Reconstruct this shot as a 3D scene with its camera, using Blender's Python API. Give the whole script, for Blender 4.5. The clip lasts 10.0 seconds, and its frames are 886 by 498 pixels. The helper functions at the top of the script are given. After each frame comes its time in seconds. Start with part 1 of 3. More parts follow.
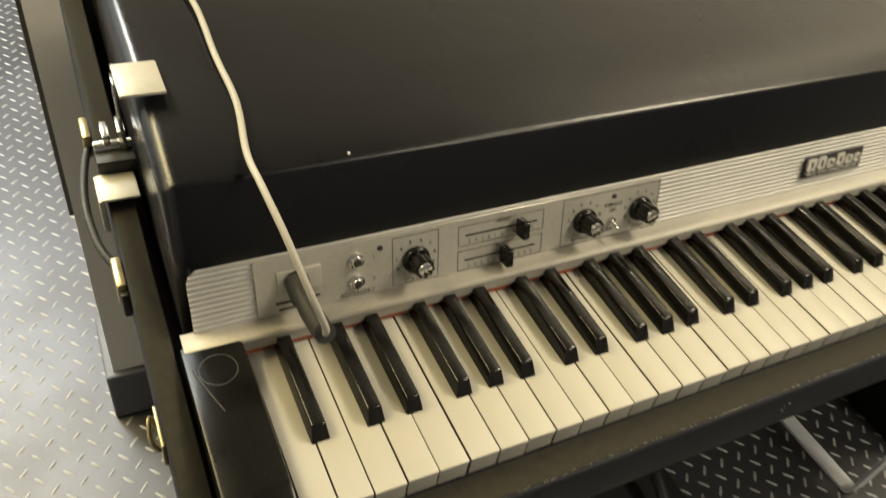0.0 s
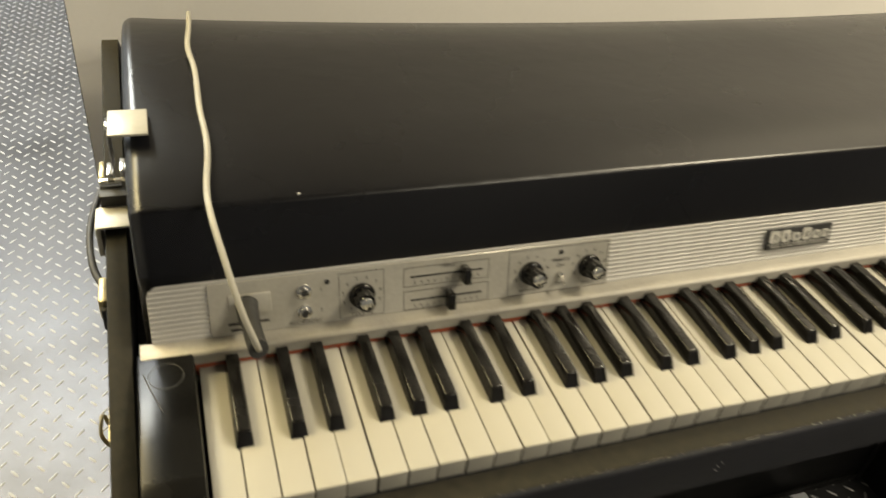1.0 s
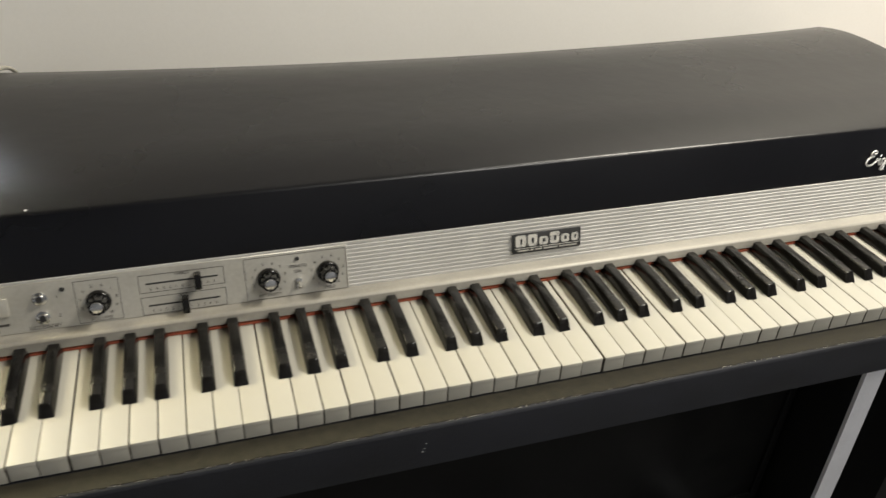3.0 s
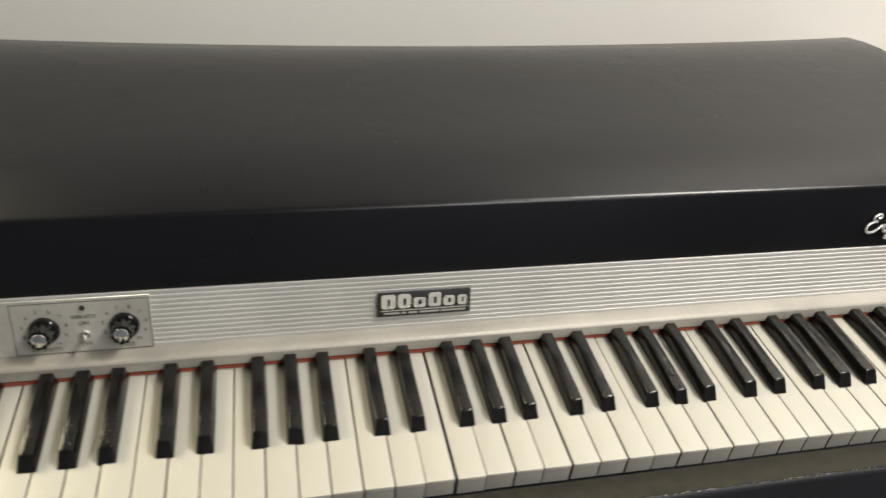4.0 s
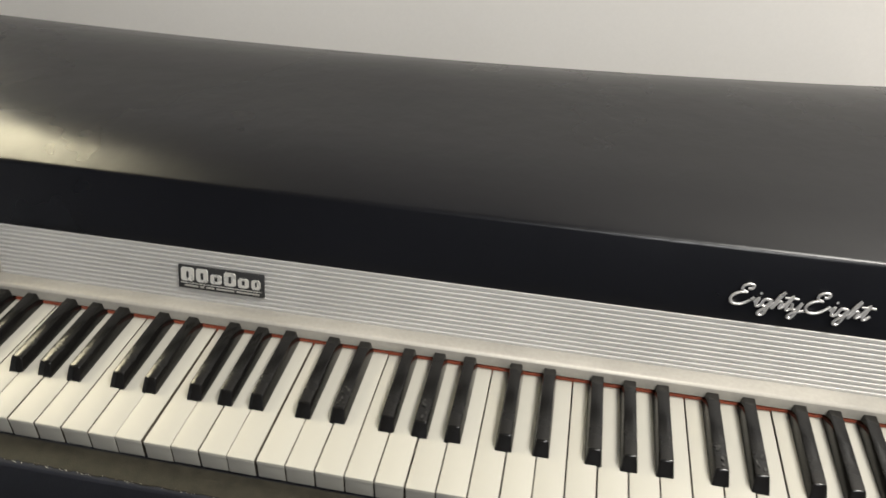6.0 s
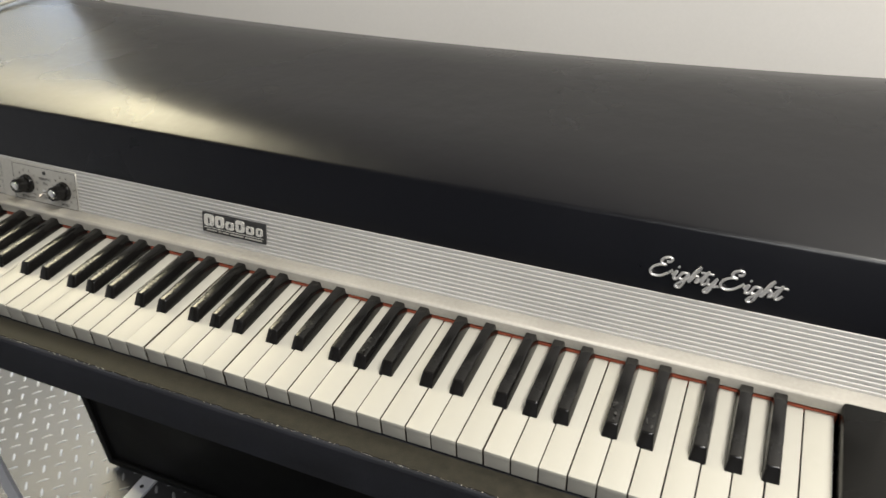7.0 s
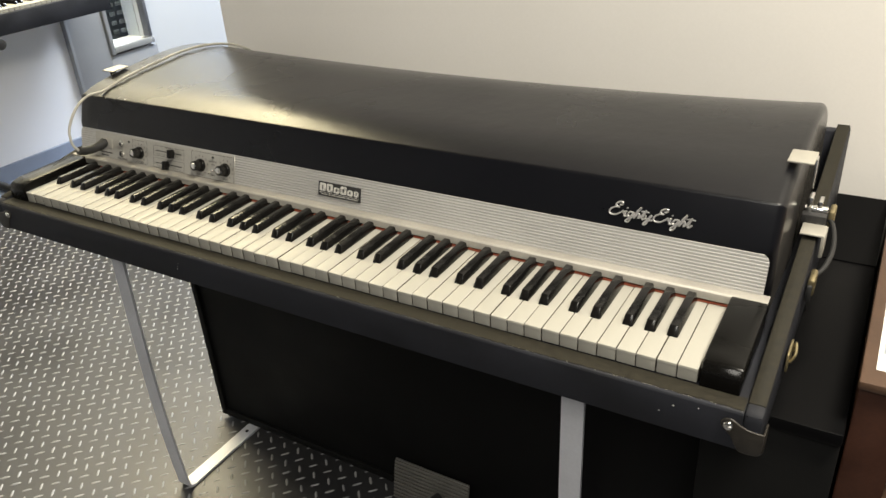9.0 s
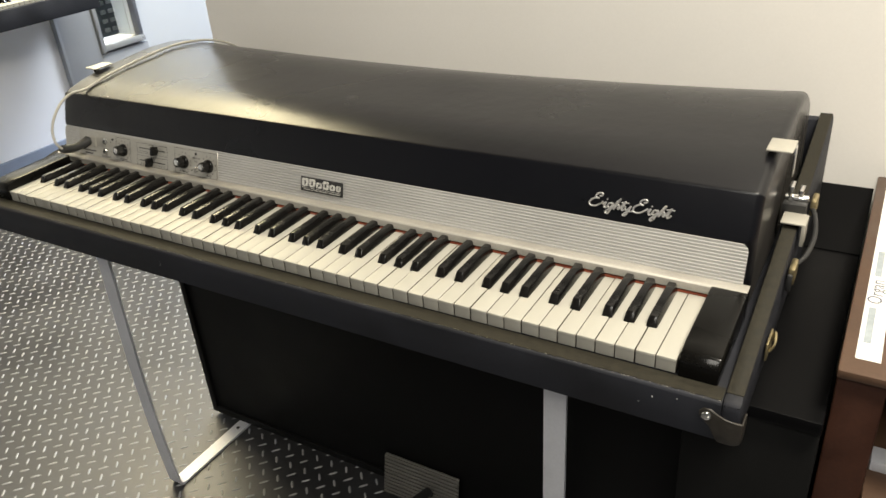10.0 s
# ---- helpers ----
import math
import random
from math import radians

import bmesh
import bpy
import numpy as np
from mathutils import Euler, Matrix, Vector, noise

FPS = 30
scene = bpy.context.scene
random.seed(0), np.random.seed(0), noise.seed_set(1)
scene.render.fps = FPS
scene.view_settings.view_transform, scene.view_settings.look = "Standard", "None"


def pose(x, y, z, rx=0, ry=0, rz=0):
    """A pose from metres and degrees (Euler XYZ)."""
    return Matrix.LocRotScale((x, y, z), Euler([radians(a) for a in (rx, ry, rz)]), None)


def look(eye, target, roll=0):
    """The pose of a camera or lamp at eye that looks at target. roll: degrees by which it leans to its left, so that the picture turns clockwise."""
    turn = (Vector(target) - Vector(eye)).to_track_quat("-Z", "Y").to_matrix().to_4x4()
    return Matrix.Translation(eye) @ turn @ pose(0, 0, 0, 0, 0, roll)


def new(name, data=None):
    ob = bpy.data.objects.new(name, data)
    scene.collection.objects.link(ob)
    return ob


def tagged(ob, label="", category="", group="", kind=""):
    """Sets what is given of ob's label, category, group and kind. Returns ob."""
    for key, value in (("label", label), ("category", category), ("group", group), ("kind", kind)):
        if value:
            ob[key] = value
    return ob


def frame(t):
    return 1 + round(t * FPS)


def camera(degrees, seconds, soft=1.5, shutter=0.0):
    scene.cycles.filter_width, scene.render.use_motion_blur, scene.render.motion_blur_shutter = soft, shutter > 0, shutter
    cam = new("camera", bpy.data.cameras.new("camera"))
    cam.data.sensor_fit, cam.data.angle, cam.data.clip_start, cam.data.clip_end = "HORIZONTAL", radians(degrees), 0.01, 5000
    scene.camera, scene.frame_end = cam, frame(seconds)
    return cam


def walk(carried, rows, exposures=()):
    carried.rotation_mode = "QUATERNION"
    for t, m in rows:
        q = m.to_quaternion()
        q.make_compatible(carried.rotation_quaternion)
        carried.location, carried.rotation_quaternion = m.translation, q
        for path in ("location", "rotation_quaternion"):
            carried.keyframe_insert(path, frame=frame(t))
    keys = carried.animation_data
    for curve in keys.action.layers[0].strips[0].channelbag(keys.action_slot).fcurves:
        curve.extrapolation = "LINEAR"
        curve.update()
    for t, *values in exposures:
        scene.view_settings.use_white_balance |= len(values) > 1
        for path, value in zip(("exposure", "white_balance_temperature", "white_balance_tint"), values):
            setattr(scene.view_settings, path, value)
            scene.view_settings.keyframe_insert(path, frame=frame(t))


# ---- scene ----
cam = camera(59.8, 10.0, shutter=0.4)
PATH = [
    (0, (-0.079, -0.227, 1.178), (0.711, 1.024, -0.168), 10.3),
    (0.5, (-0.05, -0.202, 1.192), (0.648, 1.158, -0.097), 9.2),
    (1, (0.004, -0.333, 1.2), (0.624, 1.141, 0.0), 7.6),
    (1.5, (0.096, -0.463, 1.214), (0.683, 1.062, 0.059), 4.6),
    (2, (0.168, -0.52, 1.22), (0.762, 1.055, 0.14), 2.7),
    (2.2, (0.168, -0.524, 1.220), (0.764, 1.060, 0.155), 2.6),
    (3.3, (0.316, -0.478, 1.216), (0.854, 1.104, 0.118), 3.8),
    (3.5, (0.358, -0.421, 1.213), (0.92, 1.119, 0.069), 5.8),
    (4, (0.484, -0.351, 1.202), (0.914, 1.21, 0.03), 6.1),
    (4.5, (0.645, -0.383, 1.191), (0.823, 1.229, 0.022), 4.6),
    (5, (0.772, -0.413, 1.206), (0.734, 1.208, 0.037), 2.5),
    (5.5, (0.842, -0.398, 1.201), (0.704, 1.244, 0.067), 1.6),
    (5.7, (0.864, -0.363, 1.190), (0.680, 1.283, 0.069), 1.6),
    (6.8, (1.086, -0.376, 1.202), (0.445, 1.129, 0.051), -1.7),
    (7, (1.122, -0.391, 1.21), (0.42, 1.099, 0.076), -3.1),
    (7.5, (1.159, -0.474, 1.235), (0.372, 1.015, 0.157), -5.5),
    (8, (1.172, -0.636, 1.248), (0.329, 0.877, 0.249), -5.3),
    (8.5, (1.269, -0.695, 1.258), (0.372, 0.81, 0.292), -4.4),
    (9, (1.352, -0.716, 1.257), (0.413, 0.773, 0.307), -3.9),
    (9.5, (1.369, -0.712, 1.255), (0.408, 0.762, 0.305), -4.0),
    (10, (1.373, -0.702, 1.252), (0.438, 0.782, 0.291), -4.6),
]
walk(cam, [(t, look(eye, target, roll)) for t, eye, target, roll in PATH],
     exposures=[(0, -0.14, 8000, 4), (1.5, -0.08, 7900, 5), (2.0, -0.06, 6950, 7), (3.3, -0.02, 6500, 8), (4.5, -0.10, 6200, 10), (7.0, -0.16, 6150, 10), (8.5, -0.14, 6650, 8), (10, -0.12, 6700, 8)])

# ---------- world and light ----------
world = bpy.data.worlds.new("world")
scene.world = world
world.use_nodes = True
world.node_tree.nodes["Background"].inputs[0].default_value = (0.75, 0.8, 0.9, 1)
world.node_tree.nodes["Background"].inputs[1].default_value = 0.004


def area_lamp(name, eye, target, sx, sy, watts, colour):
    data = bpy.data.lights.new(name, "AREA")
    data.shape, data.size, data.size_y = "RECTANGLE", sx, sy
    data.energy, data.color = watts, colour
    ob = new(name, data)
    ob.matrix_world = look(eye, target)
    return ob


area_lamp("ceiling_panel_light", (1.9, -0.15, 2.66), (1.9, -0.15, 0), 0.6, 0.6, 80, (1.0, 0.93, 0.815))
area_lamp("ceiling_panel_light_doorway", (-1.38, 1.42, 2.66), (-1.38, 1.42, 0), 1.0, 1.5, 110, (1.0, 0.87, 0.56))
area_lamp("ceiling_panel_light_rear_room", (-0.9, 3.5, 2.66), (-0.9, 3.5, 0), 1.2, 1.2, 110, (0.74, 0.83, 1.0))
# Added fill with no known fixture: brightens the cool wall left of the door.
area_lamp("added_fill_passage", (-0.95, 2.6, 2.66), (-0.95, 2.6, 0), 0.6, 0.9, 112, (0.82, 0.89, 1.0))
# Added fill from the unseen side: lifts the partition and the key fronts.
area_lamp("added_fill_aisle", (1.6, -1.9, 2.66), (1.6, -1.9, 0), 0.6, 1.2, 54, (1.0, 0.96, 0.90))
# Added fill so that the rack shows through the pane.
area_lamp("added_fill_closet", (-2.4, 1.84, 2.5), (-2.4, 1.84, 0), 0.3, 0.3, 3, (0.85, 0.95, 1.0))

# ---------- materials ----------


def surf(name, colour, rough=0.5, metal=0.0, var=0.15, scale=6.0, fine=160.0, bump=0.05, dist=0.001, coat=0.0, rvar=0.1, tint=None, per_object=0.0, spec=0.5):
    """A surface with broad and fine variation of colour and gloss, and a fine relief."""
    m = bpy.data.materials.new(name)
    m.use_nodes = True
    nt = m.node_tree
    b = nt.nodes["Principled BSDF"]
    b.inputs["Metallic"].default_value = metal
    b.inputs["Specular IOR Level"].default_value = spec
    b.inputs["Coat Weight"].default_value = coat
    b.inputs["Coat Roughness"].default_value = 0.12
    tc = nt.nodes.new("ShaderNodeTexCoord")
    n1 = nt.nodes.new("ShaderNodeTexNoise")
    n1.inputs["Scale"].default_value, n1.inputs["Detail"].default_value = scale, 5
    n2 = nt.nodes.new("ShaderNodeTexNoise")
    n2.inputs["Scale"].default_value, n2.inputs["Detail"].default_value = fine, 3
    nt.links.new(tc.outputs["Object"], n1.inputs["Vector"])
    nt.links.new(tc.outputs["Object"], n2.inputs["Vector"])
    add = nt.nodes.new("ShaderNodeMath")
    add.operation = "MULTIPLY_ADD"
    add.inputs[1].default_value = 0.4
    nt.links.new(n2.outputs[0], add.inputs[0])
    nt.links.new(n1.outputs[0], add.inputs[2])
    last = add.outputs[0]
    if per_object:
        info = nt.nodes.new("ShaderNodeObjectInfo")
        more = nt.nodes.new("ShaderNodeMath")
        more.operation = "MULTIPLY_ADD"
        more.inputs[1].default_value = per_object
        nt.links.new(info.outputs["Random"], more.inputs[0])
        nt.links.new(last, more.inputs[2])
        last = more.outputs[0]
    ramp = nt.nodes.new("ShaderNodeMapRange")
    ramp.inputs[1].default_value, ramp.inputs[2].default_value = 0.45, 0.95 + per_object
    nt.links.new(last, ramp.inputs[0])
    mix = nt.nodes.new("ShaderNodeMix")
    mix.data_type = "RGBA"
    tint = tint or colour
    mix.inputs[6].default_value = (*[c * (1 - var) for c in tint], 1)
    mix.inputs[7].default_value = (*[min(1, c * (1 + var)) for c in colour], 1)
    nt.links.new(ramp.outputs[0], mix.inputs[0])
    nt.links.new(mix.outputs[2], b.inputs["Base Color"])
    rr = nt.nodes.new("ShaderNodeMapRange")
    rr.inputs[1].default_value, rr.inputs[2].default_value = 0.3, 0.7
    rr.inputs[3].default_value, rr.inputs[4].default_value = max(0.02, rough - rvar), min(1, rough + rvar)
    nt.links.new(n1.outputs[0], rr.inputs[0])
    nt.links.new(rr.outputs[0], b.inputs["Roughness"])
    if bump:
        bp = nt.nodes.new("ShaderNodeBump")
        bp.inputs["Strength"].default_value, bp.inputs["Distance"].default_value = bump, dist
        nt.links.new(n2.outputs[0], bp.inputs["Height"])
        nt.links.new(bp.outputs[0], b.inputs["Normal"])
    return m


def wavy(m, scale, strength, dist):
    """Adds a broad, shallow waviness under the fine relief."""
    nt = m.node_tree
    b = nt.nodes["Principled BSDF"]
    tc = nt.nodes.new("ShaderNodeTexCoord")
    n = nt.nodes.new("ShaderNodeTexNoise")
    n.inputs["Scale"].default_value, n.inputs["Detail"].default_value = scale, 2
    nt.links.new(tc.outputs["Object"], n.inputs["Vector"])
    bp = nt.nodes.new("ShaderNodeBump")
    bp.inputs["Strength"].default_value, bp.inputs["Distance"].default_value = strength, dist
    nt.links.new(n.outputs[0], bp.inputs["Height"])
    node = b
    while node.inputs["Normal"].links:
        node = node.inputs["Normal"].links[0].from_node
    nt.links.new(bp.outputs[0], node.inputs["Normal"])
    return m


M_LID = wavy(surf("black_moulded_vinyl", (0.0032, 0.0034, 0.0050), 0.29, var=0.2, scale=3, fine=420, bump=0.05, dist=0.0004, rvar=0.05, spec=0.38), 7, 0.22, 0.003)
M_LID.node_tree.nodes["Principled BSDF"].inputs["Sheen Weight"].default_value = 0.022
M_LID.node_tree.nodes["Principled BSDF"].inputs["Sheen Roughness"].default_value = 0.4
M_LID.node_tree.nodes["Principled BSDF"].inputs["Sheen Tint"].default_value = (1.0, 0.92, 0.80, 1)
M_LID = wavy(M_LID, 38, 0.55, 0.0007)
M_TOLEX = surf("black_tolex", (0.0185, 0.0196, 0.0248), 0.6, spec=0.22, var=0.35, scale=12, fine=700, bump=0.6, dist=0.0006, tint=(0.0165, 0.0172, 0.0205))
M_WORN = surf("worn_olive_tolex", (0.0235, 0.0210, 0.0145), 0.7, spec=0.22, var=0.35, scale=110, fine=900, bump=0.7, dist=0.0005, tint=(0.021, 0.0185, 0.012))
M_GLOSS = surf("glossy_black_plastic", (0.005, 0.0048, 0.0043), 0.24, spec=0.15, var=0.2, scale=10, fine=300, bump=0.02)
M_WHITE = surf("ivory_key_plastic", (0.415, 0.400, 0.350), 0.46, spec=0.35, var=0.05, scale=14, fine=90, bump=0.01, per_object=0.3)
M_KEYWOOD = surf("dark_aged_key_wood", (0.045, 0.034, 0.022), 0.7, var=0.2, scale=30)
M_BLACK = surf("black_key_plastic", (0.0035, 0.0035, 0.0035), 0.19, spec=0.36, var=0.3, scale=30, fine=350, bump=0.03, rvar=0.12, tint=(0.012, 0.011, 0.010))
M_ALU = surf("brushed_aluminium", (0.57, 0.56, 0.54), 0.5, metal=0.4, var=0.05, scale=9, fine=260, bump=0.02)
M_PLATE = surf("satin_control_plate", (0.53, 0.515, 0.47), 0.40, metal=0.45, var=0.09, scale=11, fine=240, bump=0.02, tint=(0.47, 0.45, 0.40))
M_LIP = surf("dull_bent_aluminium", (0.38, 0.36, 0.32), 0.58, metal=0.35, var=0.15, scale=14, fine=260, bump=0.03)
M_INK = surf("dark_printing", (0.05, 0.045, 0.04), 0.6, var=0.1)
M_CHROME = surf("worn_chrome", (0.78, 0.77, 0.74), 0.16, metal=1.0, var=0.1, scale=40)
M_CREAM = surf("nickel_clip", (0.46, 0.44, 0.38), 0.45, metal=0.35, var=0.08, scale=40, bump=0.02)
M_BRASS = surf("aged_brass", (0.42, 0.35, 0.20), 0.42, metal=0.9, var=0.25, scale=60)
M_CORNER = surf("scuffed_corner_leather", (0.030, 0.026, 0.021), 0.42, metal=0.2, var=0.4, scale=70, bump=0.2)
M_STEEL = surf("satin_steel_bar", (0.68, 0.69, 0.73), 0.45, metal=0.25, var=0.08, scale=12, fine=220, bump=0.02)
M_RIB = surf("dull_ribbed_metal", (0.22, 0.21, 0.19), 0.5, metal=0.6, var=0.15, scale=20)
M_STAIN = surf("pale_residue", (0.035, 0.034, 0.031), 0.6, var=0.3, scale=200)
M_FELT = surf("red_felt", (0.42, 0.10, 0.05), 0.95, var=0.2, scale=60, fine=900, bump=0.3)
M_CORD = surf("grey_cord", (0.38, 0.365, 0.315), 0.5, var=0.08, scale=20, fine=300)
M_DARK = surf("dark_rubber", (0.02, 0.02, 0.02), 0.55, var=0.2)
M_FLOOR = surf("tread_plate_steel", (0.082, 0.082, 0.087), 0.44, metal=0.75, var=0.2, scale=4, fine=120, bump=0.05, tint=(0.098, 0.097, 0.100))
M_LUG = surf("worn_tread_steel", (0.34, 0.342, 0.348), 0.6, metal=0.35, var=0.15, scale=5, fine=120, bump=0.03)
M_WALL = surf("painted_wall", (0.84, 0.815, 0.77), 0.7, var=0.03, scale=2, fine=240, bump=0.06)
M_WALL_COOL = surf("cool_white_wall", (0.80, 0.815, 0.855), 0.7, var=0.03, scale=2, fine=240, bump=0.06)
# Darker copy of the cool wall: its dimmer light is put into the colour.
M_WALL_COOL_DIM = surf("dimmed_cool_wall", (0.50, 0.53, 0.58), 0.7, var=0.03, scale=2, fine=240, bump=0.06)
M_SKIRT = surf("grey_vinyl_skirting", (0.105, 0.113, 0.135), 0.45, var=0.1, scale=8)
M_SKIRT_PALE = surf("blue_grey_skirting", (0.24, 0.28, 0.36), 0.45, var=0.08, scale=8)
M_DOOR = surf("grey_painted_door", (0.29, 0.305, 0.33), 0.5, var=0.05, scale=5)
M_FRAME = surf("silver_window_frame", (0.47, 0.49, 0.51), 0.3, metal=0.6, var=0.06)
M_CAB = surf("black_cabinet_vinyl", (0.0050, 0.0050, 0.0048), 0.58, spec=0.17, var=0.25, scale=5, fine=500, bump=0.2, dist=0.0004)
M_CABTOP = surf("black_satin_laminate", (0.0030, 0.0030, 0.0033), 0.36, spec=0.05, var=0.15, scale=4, fine=300, bump=0.02)
M_WOOD = surf("red_brown_wood", (0.043, 0.017, 0.010), 0.4, spec=0.3, var=0.25, scale=16, fine=240, bump=0.06, tint=(0.035, 0.014, 0.009))
M_WOODTOP = surf("lighter_brown_wood", (0.080, 0.044, 0.026), 0.45, var=0.2, scale=18, fine=260, bump=0.06)
M_PAPER = surf("white_paper", (0.85, 0.84, 0.80), 0.7, var=0.02)
M_LETTER = surf("pale_badge_lettering", (0.78, 0.76, 0.70), 0.3, metal=0.5, var=0.05, scale=60)
M_SCRIPT = surf("bright_script_metal", (0.56, 0.55, 0.54), 0.34, metal=0.7, var=0.05, scale=60)
M_GREEN = surf("green_plastic", (0.25, 0.55, 0.05), 0.4, var=0.1)
M_GLASS_DARK = bpy.data.materials.new("window_glass")
M_GLASS_DARK.use_nodes = True
_g = M_GLASS_DARK.node_tree.nodes["Principled BSDF"]
_g.inputs["Transmission Weight"].default_value = 1.0
_g.inputs["Roughness"].default_value = 0.02
_g.inputs["Base Color"].default_value = (0.9, 0.95, 0.95, 1)
M_GREYBOX = surf("grey_equipment", (0.32, 0.36, 0.38), 0.5, var=0.3, scale=10)
M_RACK = surf("dark_grey_equipment", (0.19, 0.21, 0.22), 0.5, var=0.2, scale=10)
# Greys chosen for unseen surfaces, to weaken fill light and deepen shadows.
M_WALL_UNSEEN = surf("bounce_cutting_wall", (0.17, 0.18, 0.21), 0.7, var=0.05, scale=2, fine=240, bump=0.06)
M_CEIL = surf("bounce_cutting_ceiling", (0.34, 0.335, 0.32), 0.8, var=0.03)

# ---------- mesh helpers ----------


def thing(name, at, label, category, group="", kind=""):
    ob = new(name)
    ob.empty_display_size = 0.05
    ob.matrix_basis = Matrix.Translation(at)
    return tagged(ob, label, category, group, kind)


def link_mesh(name, mesh, material, parent=None, label="", m=None):
    if material is not None and not mesh.materials:
        mesh.materials.append(material)
    ob = new(name, mesh)
    if m is not None:
        ob.matrix_basis = m
    if parent is not None:
        ob.parent = parent
        ob.matrix_parent_inverse = parent.matrix_basis.inverted()
    if label:
        ob["label"] = label
    return ob


def to_mesh(name, bm, smooth=True):
    bmesh.ops.recalc_face_normals(bm, faces=bm.faces)
    mesh = bpy.data.meshes.new(name)
    bm.to_mesh(mesh)
    bm.free()
    if smooth:
        mesh.polygons.foreach_set("use_smooth", [True] * len(mesh.polygons))
        mesh.set_sharp_from_angle(angle=radians(38))
    return mesh


def part(name, bm, material, parent, label="", m=None):
    return link_mesh(name, to_mesh(name, bm), material, parent, label, m)


def box(x0, x1, y0, y1, z0, z1, r=0.0, seg=2, bm=None):
    bm2 = bmesh.new()
    bmesh.ops.create_cube(bm2, size=1, matrix=Matrix.Translation(((x0 + x1) / 2, (y0 + y1) / 2, (z0 + z1) / 2)) @ Matrix.Diagonal((x1 - x0, y1 - y0, z1 - z0, 1)))
    if r:
        bmesh.ops.bevel(bm2, geom=bm2.edges[:], offset=r, segments=seg, affect="EDGES", profile=0.5)
    return merge(bm, bm2)


def merge(bm, other, m=None):
    if m is not None:
        other.transform(m)
    if bm is None:
        return other
    me = bpy.data.meshes.new("tmp")
    other.to_mesh(me)
    other.free()
    bm.from_mesh(me)
    bpy.data.meshes.remove(me)
    return bm


def cyl(r0, r1, depth, m, seg=20, bm=None, bevel=0.0):
    """A cylinder or cone that stands on z = 0 of the pose m."""
    b = bmesh.new()
    bmesh.ops.create_cone(b, cap_ends=True, segments=seg, radius1=r0, radius2=r1, depth=depth, matrix=Matrix.Translation((0, 0, depth / 2)))
    if bevel:
        rims = [e for e in b.edges if abs(e.verts[0].co.z - e.verts[1].co.z) < 1e-6]
        bmesh.ops.bevel(b, geom=rims, offset=bevel, segments=2, affect="EDGES", profile=0.5)
    return merge(bm, b, m)


def extrude_x(profile, x0, x1, r=0.0, seg=2):
    """A closed (y, z) outline drawn out along x."""
    bm = bmesh.new()
    a = [bm.verts.new((x0, y, z)) for y, z in profile]
    b = [bm.verts.new((x1, y, z)) for y, z in profile]
    n = len(profile)
    for i in range(n):
        bm.faces.new((a[i], a[(i + 1) % n], b[(i + 1) % n], b[i]))
    bm.faces.new(a)
    bm.faces.new(b)
    bmesh.ops.recalc_face_normals(bm, faces=bm.faces)
    if r:
        bmesh.ops.bevel(bm, geom=bm.edges[:], offset=r, segments=seg, affect="EDGES", profile=0.5)
    return bm


def tube(points, r, seg=10, bm=None):
    """A round cord along a smooth line through the points."""
    pts = [Vector(p) for p in points]
    line = []
    for i in range(len(pts) - 1):
        p0, p1, p2, p3 = pts[max(i - 1, 0)], pts[i], pts[i + 1], pts[min(i + 2, len(pts) - 1)]
        for k in range(8):
            t = k / 8
            line.append(0.5 * ((2 * p1) + (p2 - p0) * t + (2 * p0 - 5 * p1 + 4 * p2 - p3) * t * t + (3 * p1 - p0 - 3 * p2 + p3) * t ** 3))
    line.append(pts[-1])
    b = bmesh.new()
    rings, side = [], None
    for i, p in enumerate(line):
        d = (line[min(i + 1, len(line) - 1)] - line[max(i - 1, 0)]).normalized()
        if side is None:
            side = d.orthogonal().normalized()
        side = (side - d * side.dot(d)).normalized()
        up = d.cross(side)
        rings.append([b.verts.new(p + r * (math.cos(a) * side + math.sin(a) * up)) for a in [2 * math.pi * k / seg for k in range(seg)]])
    for u, v in zip(rings, rings[1:]):
        for k in range(seg):
            b.faces.new((u[k], u[(k + 1) % seg], v[(k + 1) % seg], v[k]))
    b.faces.new(rings[0])
    b.faces.new(rings[-1])
    return merge(bm, b)


def lettering(text, size, depth=0.0002, shear=0.0, align="CENTER"):
    cu = bpy.data.curves.new("lettering", "FONT")
    cu.body, cu.size, cu.extrude, cu.shear, cu.align_x, cu.align_y, cu.resolution_u = text, size, depth, shear, align, "CENTER", 3
    ob = new("lettering", cu)
    dg = bpy.context.evaluated_depsgraph_get()
    mesh = bpy.data.meshes.new_from_object(ob.evaluated_get(dg))
    bpy.data.objects.remove(ob)
    return mesh


# ---------- room ----------
WALL_Y = 0.66
floor = tagged(link_mesh("floor", to_mesh("floor", box(-2.1, 4.0, -3.6, 6.1, -0.1, 0.0), False), M_FLOOR), "worn grey steel tread plate floor", "floor", kind="structure")


